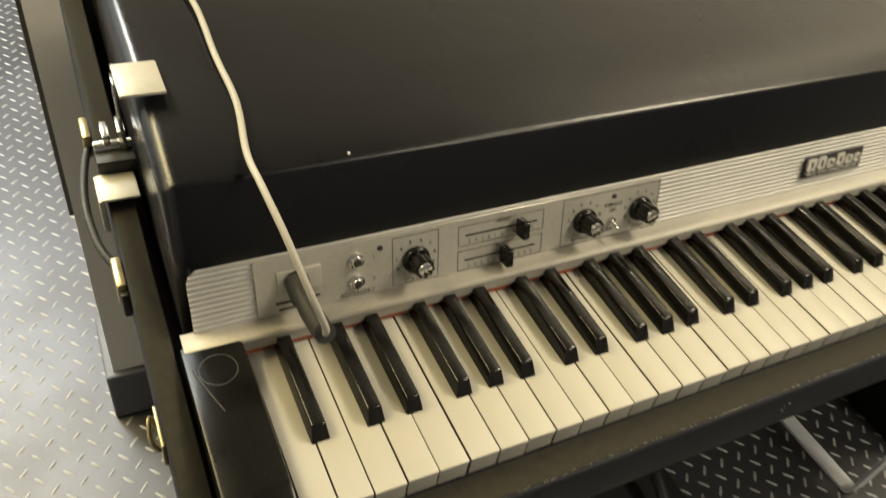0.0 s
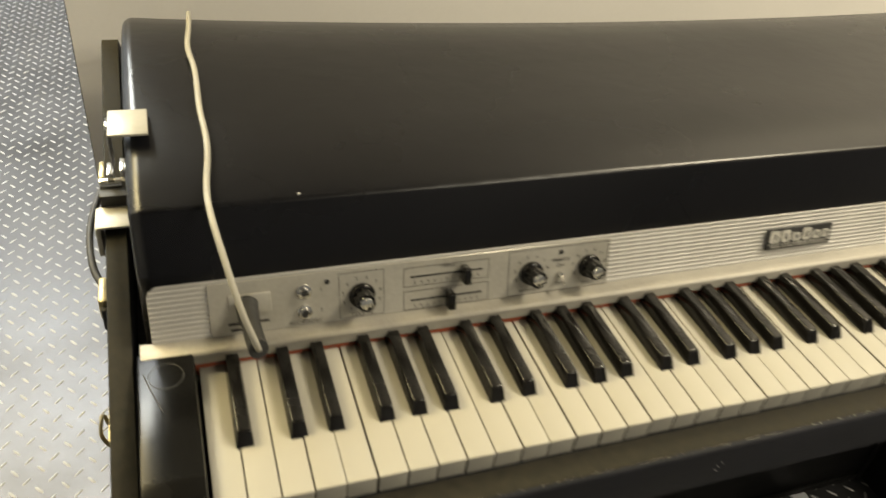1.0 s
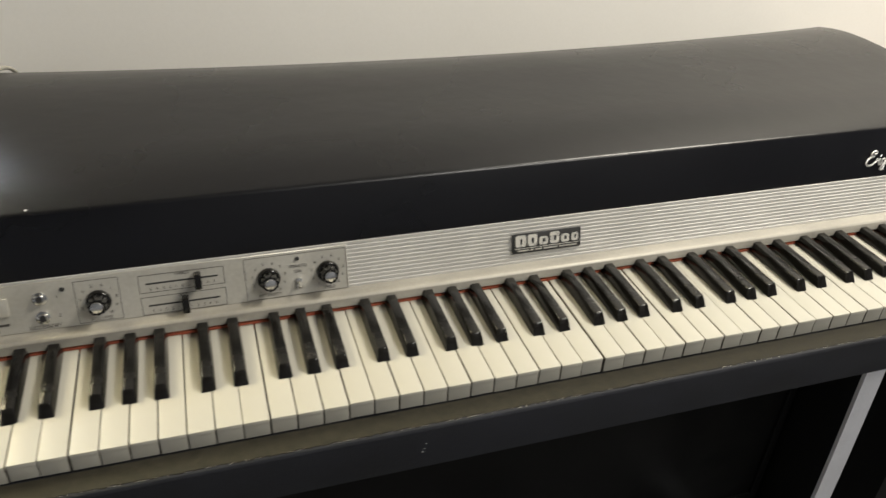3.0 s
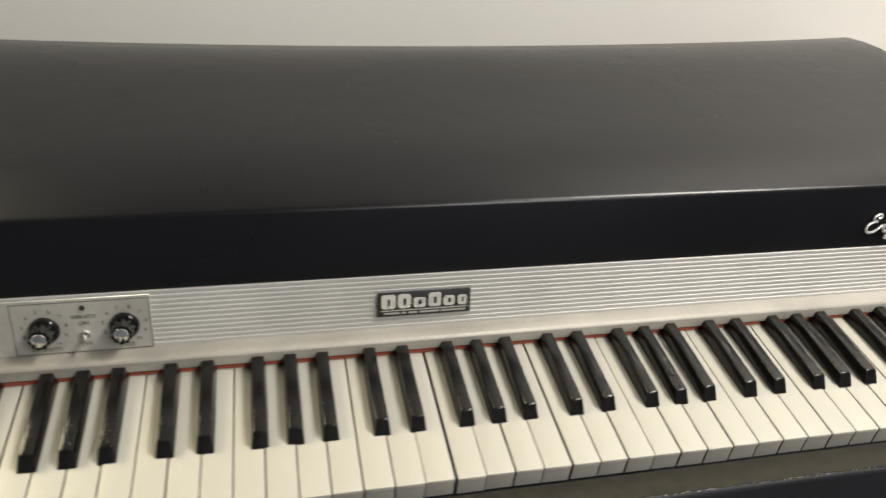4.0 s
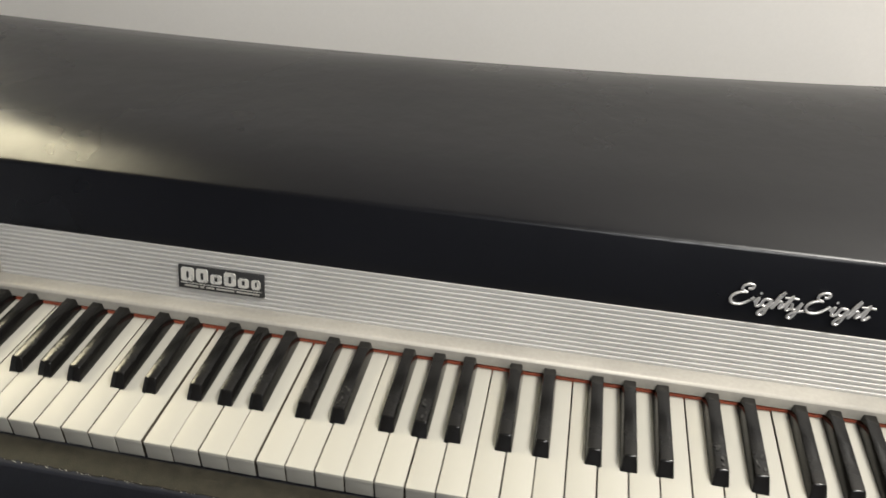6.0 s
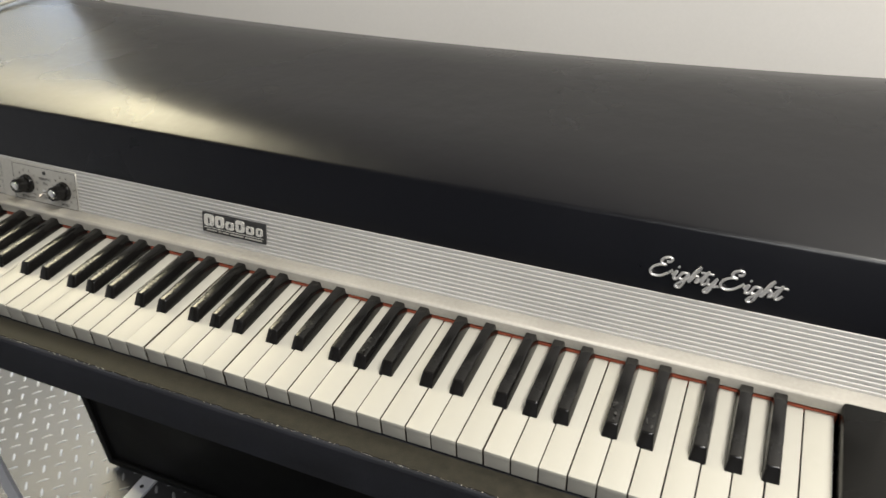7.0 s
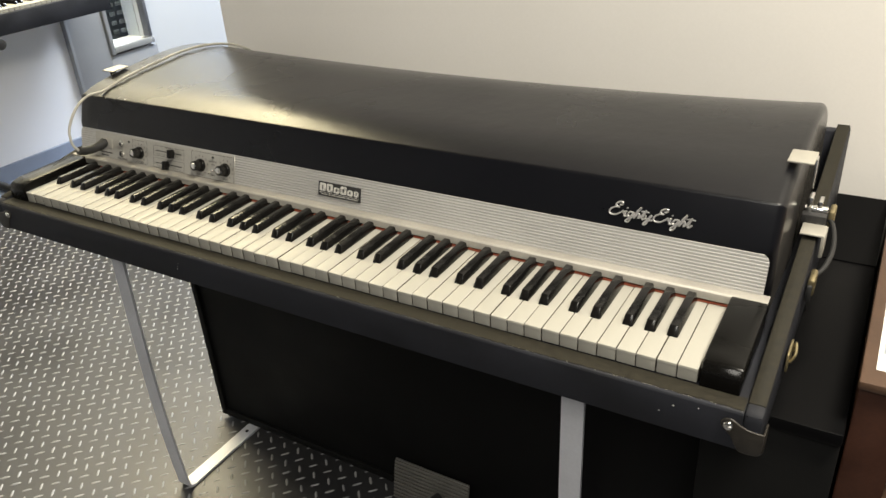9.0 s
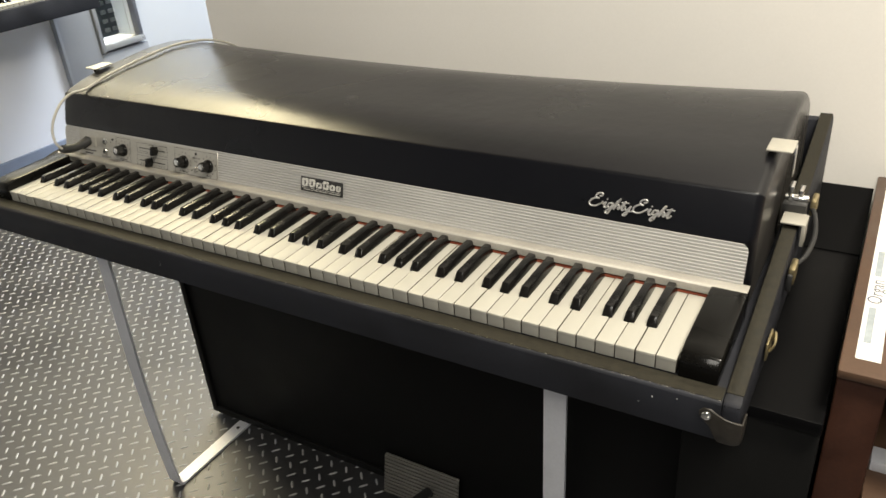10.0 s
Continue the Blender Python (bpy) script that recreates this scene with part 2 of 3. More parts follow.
def tread_lugs(x0, x1, y0, y1):
    """Raised lozenges on a diagonal lattice, that lie across one another in turn."""
    verts, faces = [], []
    ax, ay, bx, by = 0.0210, -0.0225, 0.0208, 0.0225
    rng = random.Random(11)
    shape = ((-0.0118, 0, 0), (-0.0065, -0.0027, 0), (0.0065, -0.0027, 0), (0.0118, 0, 0), (0.0065, 0.0027, 0), (-0.0065, 0.0027, 0),
             (-0.0088, 0, 0.0013), (-0.0045, -0.0010, 0.0017), (0.0045, -0.0010, 0.0017), (0.0088, 0, 0.0013), (0.0045, 0.0010, 0.0017), (-0.0045, 0.0010, 0.0017))
    for i in range(-175, 240):
        for j in range(-175, 240):
            cx, cy = -0.389 + i * ax + j * bx, 0.186 + i * ay + j * by
            if not (x0 < cx < x1 and y0 < cy < y1):
                continue
            a = radians((49 if (i + j) % 2 == 0 else -49) + rng.uniform(-2, 2))
            ca, sa, k = math.cos(a), math.sin(a), rng.uniform(0.92, 1.05)
            base = len(verts)
            for u, v, w in shape:
                verts.append((cx + k * (u * ca - v * sa), cy + k * (u * sa + v * ca), w))
            for q in range(6):
                r = (q + 1) % 6
                faces.append((base + q, base + r, base + 6 + r, base + 6 + q))
            faces.append(tuple(base + 6 + q for q in range(6)))
    mesh = bpy.data.meshes.new("tread_lugs")
    mesh.from_pydata(verts, [], faces)
    mesh.polygons.foreach_set("use_smooth", [True] * len(mesh.polygons))
    return mesh


tagged(link_mesh("tread_lugs", tread_lugs(-1.95, 3.85, -3.45, 5.95), M_LUG, floor), kind="stuff")


def structure(name, bm, material, label, category):
    return tagged(link_mesh(name, to_mesh(name, bm, False), material), label, category, kind="structure")


structure("wall_north", box(-0.105, 4.0, WALL_Y, WALL_Y + 0.12, 0, 2.7), M_WALL, "warm white painted partition wall behind the piano", "wall")
structure("baseboard", box(-0.118, 4.0, WALL_Y - 0.012, WALL_Y + 0.132, 0, 0.11, 0.004), M_SKIRT, "dark grey vinyl skirting round the partition", "baseboard")
structure("trim", box(-0.1125, -0.1055, WALL_Y + 0.06, WALL_Y + 0.115, 0.40, 2.7), M_DARK, "thin black corner strip on the partition end", "trim")
WY0, WY1, WZ0, WZ1 = 1.690, 1.900, 0.437, 0.98
bm = box(-2.12, -2.0, -3.6, WY0, 0, 2.7)
bm = box(-2.12, -2.0, WY0, WY1, 0, WZ0, bm=bm)
bm = box(-2.12, -2.0, WY0, WY1, WZ1, 2.7, bm=bm)
# Same wall past the door, coloured darker to hold back the lamps there.
structure("wall_west_rear", box(-2.12, -2.0, WY1, 6.0, 0, 2.7), M_WALL_COOL_DIM, "cool wall beyond the door, dimmer light put into its colour", "wall")
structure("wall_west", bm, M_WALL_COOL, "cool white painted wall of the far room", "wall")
bm = box(-2.9, -2.8, 1.2, 2.5, 0, 2.7)
bm = box(-2.8, -2.12, 1.1, 1.2, 0, 2.7, bm=bm)
bm = box(-2.8, -2.12, 2.5, 2.6, 0, 2.7, bm=bm)
bm = box(-2.9, -2.0, 1.1, 2.6, 2.6, 2.7, bm=bm)
bm = box(-2.9, -2.12, 1.1, 2.6, -0.1, 0.0, bm=bm)
structure("wall_closet", bm, M_WALL_COOL, "plain pale walls of the closet behind the pane", "wall")
door = thing("door_1", (-1.98, 1.6, 0), "grey painted door leaf with a silver framed pane", "door", kind="structure")
part("stile", box(-1.999, -1.972, 1.478, 1.664, 0, 2.1, 0.002), M_DOOR, door)
part("lower_panel", box(-1.999, -1.972, 1.664, 1.945, 0, 0.398, 0.002), M_DOOR, door)
part("upper_panel", box(-1.999, -1.972, 1.664, 1.945, 1.0, 2.1, 0.002), M_DOOR, door)
part("edge_strip", box(-1.999, -1.968, 1.464, 1.4775, 0, 2.1, 0.001), M_DOOR, door)
win = thing("window_1", (-1.99, 1.80, 0.4), "small pane with a silver metal frame in the grey door", "window", kind="structure")
part("frame_bar", box(-2.003, -1.960, 1.668, 1.688, 0.402, 0.998, 0.003), M_FRAME, win)
# Shade on this bar is painted: dark skirting material in place of silver.
part("frame_bar", box(-2.003, -1.960, 1.903, 1.922, 0.440, 0.998, 0.003), M_SKIRT, win, "frame bar, its shade put into the colour")
part("frame_bar", box(-2.003, -1.960, 1.6885, 1.9025, 0.970, 0.998, 0.003), M_FRAME, win)
part("sill", box(-2.003, -1.960, 1.6885, 1.930, 0.408, 0.4365, 0.004), M_FRAME, win)
pane = part("pane", box(-2.03, -2.026, WY0, WY1, WZ0, WZ1), M_GLASS_DARK, win)
pane.visible_shadow = False
rack = thing("equipment_rack", (-2.5, 1.85, 0), "grey equipment rack with a column of pale knobs", "rack")
part("body", box(-2.7, -2.45, 1.55, 2.17, 0.0, 0.57, 0.004), M_RACK, rack, "dark grey lower unit")
part("upper_unit", box(-2.7, -2.46, 2.175, 2.235, 0.0, 0.92, 0.004), M_GREYBOX, rack)
knob_mesh = to_mesh("pale_knob", box(-0.011, 0.011, -0.016, 0.016, 0, 0.010, 0.003))
for i in range(12):
    for y in (2.075, 2.125):
        link_mesh("pale_knob", knob_mesh, M_PAPER, rack, "", pose(-2.45, y, 0.01 + 0.048 * i, 0, 90, 0))

structure("baseboard_west", box(-2.0, -1.985, -3.6, 6.0, 0, 0.075, 0.003), M_SKIRT_PALE, "blue-grey skirting along the white wall", "baseboard")
structure("trim_cove", box(-1.985, -1.76, -3.4, 1.46, 0.0005, 0.005, 0.001), M_SKIRT_PALE, "flat blue-grey vinyl strip along the wall foot", "trim")
structure("wall_far", box(-2.1, 4.0, 6.0, 6.1, 0, 2.7), M_WALL_COOL, "cool white far wall", "wall")
# Unseen closing walls and ceiling; their grey limits bounce and the lid's reflections.
structure("wall_south", box(-2.1, 4.0, -3.6, -3.5, 0, 2.7), M_WALL_UNSEEN, "unseen wall behind the visitor, grey to cut bounce light", "wall")
structure("wall_east", box(3.9, 4.0, -3.5, 6.0, 0, 2.7), M_WALL_UNSEEN, "unseen side wall, grey to cut bounce light", "wall")
structure("ceiling", box(-2.1, 4.0, -3.6, 6.1, 2.7, 2.8), M_CEIL, "unseen ceiling, grey to cut bounce light", "ceiling")

# ---------- piano ----------
piano = thing("electric_piano", (0.611, 0.3, 0.0), "black vintage electric piano with ivory keys on flat steel legs", "electric piano")
P, ZK = 0.0235, 0.72
XL0, XL1, XR1, XR0 = -0.068, -0.048, 1.278, 1.298   # outer and inner faces of the case sides

part("front_rail", extrude_x([(-0.0275, 0.649), (-0.0015, 0.649), (-0.0015, 0.7005), (-0.0235, 0.7005), (-0.0262, 0.6994), (-0.0275, 0.6968)], XL1, XR1, 0.0006), M_TOLEX, piano, "black tolex front rail with worn brownish top edge")
part("key_bed", box(XL1, XR1, -0.0015, 0.60, 0.663, 0.699), M_TOLEX, piano)
part("back_panel", box(XL1, XR1, 0.60, 0.62, 0.663, 0.80, 0.003), M_TOLEX, piano)


def side_panel():
    prof = [(-0.0275, 0.649), (0.62, 0.649), (0.62, 0.795), (0.60, 0.812), (-0.014, 0.7035), (-0.0245, 0.7000), (-0.0275, 0.6940)]
    return prof


for x0, x1 in ((XL0, XL1), (XR1, XR0)):
    part("side_panel", extrude_x(side_panel(), x0, x1, 0.004), M_TOLEX, piano)

    part("edge_cap", extrude_x([(-0.0125, 0.7032), (0.598, 0.8112), (0.598, 0.8130), (-0.012, 0.7050)], x0 + 0.001, x1 - 0.001, 0.0006, 1), M_WORN, piano, "worn olive-brown top edge")


def rail_cap():
    """A thin worn strip on the rail's top, its front border frayed."""
    rng = random.Random(21)
    n = 420
    x0, x1 = XL1 + 0.0006, XR1 - 0.0006
    bm = bmesh.new()
    rows = []
    for k in range(n + 1):
        x = x0 + (x1 - x0) * k / n
        e = 0.0004 * math.sin(17 * x) + rng.uniform(-0.0007, 0.0007)
        rows.append([bm.verts.new((x, y, z)) for y, z in ((-0.0018, 0.7004), (-0.0018, 0.7013), (-0.0200, 0.7013), (-0.0238 + e, 0.7010), (-0.0242 + e, 0.7001), (-0.0200, 0.7003))])
    for u, v in zip(rows, rows[1:]):
        for q in range(6):
            bm.faces.new((u[q], u[(q + 1) % 6], v[(q + 1) % 6], v[q]))
    bm.faces.new(rows[0])
    bm.faces.new(rows[-1])
    return bm


def rail_flecks():
    """Pale frayed specks along the rail's worn front border."""
    rng = random.Random(5)
    bm = bmesh.new()
    for k in range(420):
        x, w, h = rng.uniform(XL1 + 0.002, XR1 - 0.002), rng.uniform(0.0002, 0.0010), rng.uniform(0.00008, 0.00022)
        y = -0.0245 + rng.uniform(-0.0004, 0.0004)
        q = [(x - w, y - h), (x + w * 0.4, y - 1.4 * h), (x + w, y + h * 0.5), (x - w * 0.3, y + h)]
        bm.faces.new([bm.verts.new((px, py, 0.70065 + 0.0001 * (k % 5))) for px, py in q])
    return bm


tagged(part("frayed_thread", rail_flecks(), M_CORD, piano, "pale frayed specks on the rail edge"), kind="stuff")
part("edge_cap", rail_cap(), M_WORN, piano, "worn olive-brown rail edge")

# cheek blocks
for x0, x1 in ((-0.046, -0.0025), (52 * P + 0.0025, 1.268)):
    part("cheek_block", extrude_x([(-0.003, 0.699), (0.145, 0.699), (0.145, 0.738), (0.02, 0.735), (0.004, 0.731), (-0.003, 0.722)], x0, x1, 0.0025), M_GLOSS, piano, "glossy black cheek block")


# chips and scratches
for x, z, w in ((1.205, 0.684, 0.0010), (1.19, 0.672, 0.0006), (1.232, 0.690, 0.0005), (0.415, 0.670, 0.0007), (0.4165, 0.674, 0.0005), (0.418, 0.680, 0.0006)):
    part("chip", box(-w, w, -0.0003, 0.0003, -w * 0.6, w * 0.6, 0.0002, 1), M_PAPER, piano, "pale chip in the tolex", pose(x, -0.0277, z, 0, 25, 0))
bm = bmesh.new()
inner, outer = [], []
for k in range(28):
    a = 2 * math.pi * k / 28
    inner.append(bm.verts.new((-0.0245 + 0.0128 * math.cos(a), 0.118 + 0.0128 * math.sin(a), 0)))
    outer.append(bm.verts.new((-0.0245 + 0.0134 * math.cos(a), 0.118 + 0.0134 * math.sin(a), 0)))
for k in range(28):
    bm.faces.new((inner[k], outer[k], outer[(k + 1) % 28], inner[(k + 1) % 28]))
part("ring_stain", bm, M_STAIN, piano, "faint dried ring stain", Matrix.Translation((0, 0.118, 0.7376)) @ pose(0, 0, 0, 1.375) @ Matrix.Translation((0, -0.118, 0)))
part("scratch", tube([(-0.041, 0.122, 0.7382), (-0.036, 0.105, 0.7378), (-0.0285, 0.083, 0.7372)], 0.0004, 5), M_STAIN, piano, "pale scratch")


def lid_mesh():
    """The lid's outline from front edge over the crown to the back, with a sag along its length."""
    crease = [(0.1625, 0.704), (0.1625, 0.738), (0.1700, 0.7835), (0.1672, 0.7880), (0.1686, 0.797), (0.1852, 0.8440), (0.1861, 0.8459), (0.1875, 0.8471), (0.1892, 0.8478)]
    top = [(0.194, 0.8494), (0.207, 0.854), (0.227, 0.8595), (0.256, 0.865), (0.286, 0.869), (0.32, 0.873), (0.346, 0.876), (0.39, 0.8795), (0.425, 0.8805), (0.46, 0.8795), (0.49, 0.876), (0.52, 0.870), (0.542, 0.8595), (0.562, 0.846), (0.574, 0.833), (0.581, 0.81), (0.583, 0.70)]
    prof = crease + top
    n = len(prof)
    x0, x1, r = -0.0385, 1.2655, 0.012
    ends = [(x0 + r * (1 - math.cos(a)), r * (1 - math.sin(a))) for a in [math.pi / 2 * k / 6 for k in range(7)]]
    full = ends + [(x0 + (x1 - x0) * k / 30, 0) for k in range(1, 30)] + [(x0 + x1 - x, d) for x, d in reversed(ends)]
    bm = bmesh.new()
    rows = []
    for x, d in full:
        row = []
        f = max(0.0, math.sin(math.pi * (x - x0) / (x1 - x0))) ** 0.75
        for i, (y, z) in enumerate(prof):
            p, q = prof[max(i - 1, 0)], prof[min(i + 1, n - 1)]
            ty, tz = q[0] - p[0], q[1] - p[1]
            s = math.hypot(ty, tz)
            w = min(1.0, max(0.0, (y - 0.195) / 0.22))
            sag = 0.0165 * f * w * w * (3 - 2 * w) * (1 if z > 0.8 else 0)
            row.append(bm.verts.new((x, y + d * tz / s, z - d * ty / s - sag)))
        rows.append(row)
    for u, v in zip(rows, rows[1:]):
        for i in range(n - 1):
            bm.faces.new((u[i], u[i + 1], v[i + 1], v[i]))
    bm.faces.new(rows[0])
    bm.faces.new(rows[-1])
    return bm


part("lid", lid_mesh(), M_LID, piano, "curved satin black moulded vinyl lid")

# name rail: ribbed aluminium strip, leaning back
S0 = Vector((0, 0.1535, 0.738))
UP = Vector((0, 0.0135, 0.05)).normalized()
OUT = Vector((0, -UP.z, UP.y))


def on_rail(x, z, lift=0.0, turn=0.0):
    """A pose on the rail's face: X along it, Y up it, Z out of it."""
    o = S0 + UP * ((z - 0.738) / UP.z) + OUT * lift
    m = Matrix(((1, 0, 0, x), (0, UP.y, OUT.y, o.y), (0, UP.z, OUT.z, o.z), (0, 0, 0, 1)))
    return m @ pose(0, 0, 0, 0, 0, turn)


def rail_mesh():
    h, r, pitch = 0.0518, 0.011, 0.0043
    rows = []
    s = 0.0
    while s < h - 0.001:
        for ds, d in ((0, -0.0009), (0.0007, 0.0), (pitch - 0.0011, 0.0004), (pitch - 0.0004, -0.0009)):
            if s + ds <= h:
                rows.append((s + ds, d))
        s += pitch
    rows.append((h, -0.0012))
    bm = bmesh.new()
    vs = []
    for s, d in rows:
        c = max(0.0, s - (h - r))
        cut = r - math.sqrt(max(0.0, r * r - c * c))
        p = S0 + UP * s + OUT * d
        vs.append((bm.verts.new((-0.033 + cut, p.y, p.z)), bm.verts.new((1.2585 - cut, p.y, p.z))))
    for a, b in zip(vs, vs[1:]):
        bm.faces.new((a[0], a[1], b[1], b[0]))
    back = [(bm.verts.new(v[0].co - OUT * 0.004), bm.verts.new(v[1].co - OUT * 0.004)) for v in (vs[0], vs[-1])]
    bm.faces.new((vs[-1][0], vs[-1][1], back[1][1], back[1][0]))
    return bm


part("name_rail", rail_mesh(), M_ALU, piano, "ribbed silver aluminium name rail")
part("rail_lip", extrude_x([(0.156, 0.7385), (0.156, 0.7365), (0.140, 0.7335), (0.1385, 0.726), (0.1365, 0.726), (0.1365, 0.7365), (0.139, 0.7385)], -0.043, 1.267, 0.0005, 1), M_LIP, piano, "bright bent aluminium lip")
part("felt_strip", box(-0.002, 52 * P + 0.002, 0.139, 0.152, 0.712, 0.7224), M_FELT, piano, "red felt strip behind the keys")
plate = part("control_plate", box(0.0, 0.371, 0.0005, 0.0485, 0.0004, 0.0016, 0.0004, 1), M_PLATE, piano, "satin metal control plate with printed scales", on_rail(0.013, 0.738))


def on_plate(name, bm, material, x, z, lift=0.0016, label="", turn=0.0, parent=None):
    return part(name, bm, material, parent or plate, label, on_rail(x, z, lift, turn))


def outline(w, h, t=0.0005):
    bm = None
    for x0, x1, y0, y1 in ((-w / 2, w / 2, -h / 2, -h / 2 + t), (-w / 2, w / 2, h / 2 - t, h / 2), (-w / 2, -w / 2 + t, -h / 2 + t, h / 2 - t), (w / 2 - t, w / 2, -h / 2 + t, h / 2 - t)):
        bm = box(x0, x1, y0, y1, 0, 0.0002, bm=bm)
    return bm


def text_on_plate(text, x, z, size):
    link_mesh("printed_word", lettering(text, size, 0.0001), M_INK, plate, "", on_rail(x, z, 0.0018))


def fluted(r, d, depth, m, teeth):
    """A grip with flutes round it."""
    b = bmesh.new()
    n = teeth * 4
    rad = [r - (d if k % 4 in (2, 3) else 0.0) for k in range(n)]
    lo = [b.verts.new((rad[k] * math.cos(2 * math.pi * k / n), rad[k] * math.sin(2 * math.pi * k / n), 0)) for k in range(n)]
    hi = [b.verts.new((0.90 * rad[k] * math.cos(2 * math.pi * k / n), 0.90 * rad[k] * math.sin(2 * math.pi * k / n), depth)) for k in range(n)]
    for k in range(n):
        b.faces.new((lo[k], lo[(k + 1) % n], hi[(k + 1) % n], hi[k]))
    b.faces.new(lo)
    b.faces.new(hi)
    return merge(None, b, m)


def knob(x, z, turn):
    k = on_plate("knob", cyl(0.0122, 0.0108, 0.0052, Matrix(), 32, bevel=0.0012), M_BLACK, x, z, 0.0018, "black skirted control knob", turn)
    on_plate("grip", fluted(0.0093, 0.0011, 0.0125, pose(0, 0, 0.0052), 10), M_BLACK, x, z, 0.0018, "", turn, k)
    on_plate("cap", cyl(0.0060, 0.0057, 0.0018, pose(0, 0, 0.0174), 24, bevel=0.0006), M_CHROME, x, z, 0.0018, "bright metal cap", turn, k)
    for i in range(10):
        a = radians(-145 + 290 * i / 9)
        text_on_plate(str(i + 1), x + 0.0168 * math.sin(a), z + 0.0006 + 0.0155 * math.cos(a), 0.0046)


knob(0.1405, 0.7595, 20)
knob(0.302, 0.7595, -30)
knob(0.3625, 0.7595, 10)
on_plate("printed_frame", outline(0.040, 0.043), M_INK, 0.1405, 0.7605)
on_plate("printed_frame", outline(0.104, 0.045), M_INK, 0.3305, 0.7605)
text_on_plate("VOLUME", 0.1405, 0.7425, 0.0052)
text_on_plate("INTENSITY", 0.302, 0.7425, 0.0048)
text_on_plate("SPEED", 0.3625, 0.7425, 0.0048)
text_on_plate("VIBRATO", 0.332, 0.769, 0.0048)
text_on_plate("ON", 0.332, 0.7635, 0.0048)
text_on_plate("OFF", 0.332, 0.7455, 0.0048)
text_on_plate("ACCESSORY", 0.091, 0.7415, 0.0052)
text_on_plate("1", 0.105, 0.7695, 0.005)
text_on_plate("2", 0.105, 0.751, 0.005)
for x, z, w in ((0.044, 0.7480, 0.034), (0.040, 0.7425, 0.022)):
    on_plate("printed_bar", box(-w / 2, w / 2, -0.0012, 0.0012, 0, 0.0002), M_INK, x, z)

for x0, z, xs, word in ((0.2185, 0.7700, 0.2335, "TREBLE"), (0.2185, 0.7480, 0.2195, "BASS")):
    on_plate("slot", box(-0.034, 0.034, -0.0008, 0.0008, 0, 0.0003), M_DARK, x0, z)
    on_plate("printed_frame", outline(0.081, 0.0185), M_INK, x0, z)
    text_on_plate(word, x0, z + 0.0072, 0.0046)
    for i in range(11):
        text_on_plate(str(abs(i - 5)), x0 - 0.030 + 0.006 * i, z - 0.0055, 0.0042)
    bm = box(-0.0034, 0.0034, -0.0078, 0.0078, 0.002, 0.0150, 0.0014, 3)
    bm = box(-0.0012, 0.0012, -0.003, 0.003, -0.0002, 0.003, bm=bm)
    on_plate("slider_cap", bm, M_BLACK, xs, z, 0.0018, "black slider cap")

for z in (0.7695, 0.751):
    j = on_plate("jack_socket", cyl(0.0066, 0.0066, 0.002, Matrix(), 24, bevel=0.0005), M_CHROME, 0.0905, z, 0.0016, "chrome jack socket")
    on_plate("collar", cyl(0.0047, 0.0042, 0.0035, pose(0, 0, 0.001), 20, bevel=0.0005), M_CHROME, 0.0905, z, 0.0016, "", 0, j)
    on_plate("hole", cyl(0.0032, 0.0032, 0.0004, pose(0, 0, 0.0044), 16), M_DARK, 0.0905, z, 0.0016, "", 0, j)
on_plate("screw", cyl(0.0024, 0.002, 0.0012, Matrix(), 14), M_DARK, 0.1105, 0.7755)
on_plate("screw", cyl(0.0024, 0.002, 0.0012, Matrix(), 14), M_DARK, 0.332, 0.7765)
sw = on_plate("toggle_switch", cyl(0.0038, 0.0034, 0.0025, Matrix(), 6), M_CHROME, 0.332, 0.754, 0.0016, "small chrome toggle switch")
on_plate("lever", cyl(0.0011, 0.0017, 0.010, pose(0, 0, 0.002, 28), 10), M_CHROME, 0.332, 0.754, 0.0016, "", 0, sw)
sock = on_plate("power_socket", box(-0.017, 0.017, -0.009, 0.009, 0, 0.002, 0.0008), M_PLATE, 0.046, 0.765, 0.0016, "grey metal power socket plate")
on_plate("socket_hole", cyl(0.0085, 0.0085, 0.0015, pose(0, 0, 0.001), 20), M_DARK, 0.043, 0.765, 0.0016, "", 0, sock)

# badge: black plate with pale plain marks
badge = part("badge", box(-0.042, 0.042, -0.0115, 0.0115, 0, 0.0022, 0.0007), M_DARK, piano, "black name badge with pale raised marks", on_rail(0.6125, 0.7615, 0.0006))


def plain_bar(w, top):
    """An upright bar with cut corners."""
    c = 0.0016
    b = bmesh.new()
    pts = [(-w / 2 + c, -0.0066), (w / 2 - c, -0.0066), (w / 2, -0.0066 + c), (w / 2, top - c), (w / 2 - c, top), (-w / 2 + c, top), (-w / 2, top - c), (-w / 2, -0.0066 + c)]
    lo = [b.verts.new((x, y, 0.0)) for x, y in pts]
    hi = [b.verts.new((x * 0.96, y, 0.0009)) for x, y in pts]
    for k in range(8):
        b.faces.new((lo[k], lo[(k + 1) % 8], hi[(k + 1) % 8], hi[k]))
    b.faces.new(hi)
    return b


def mark(bm, x):
    bm.transform(Matrix.Translation((x, 0.003, 0.0)))
    part("badge_mark", bm, M_LETTER, badge, "", on_rail(0.6125, 0.7615, 0.0028))


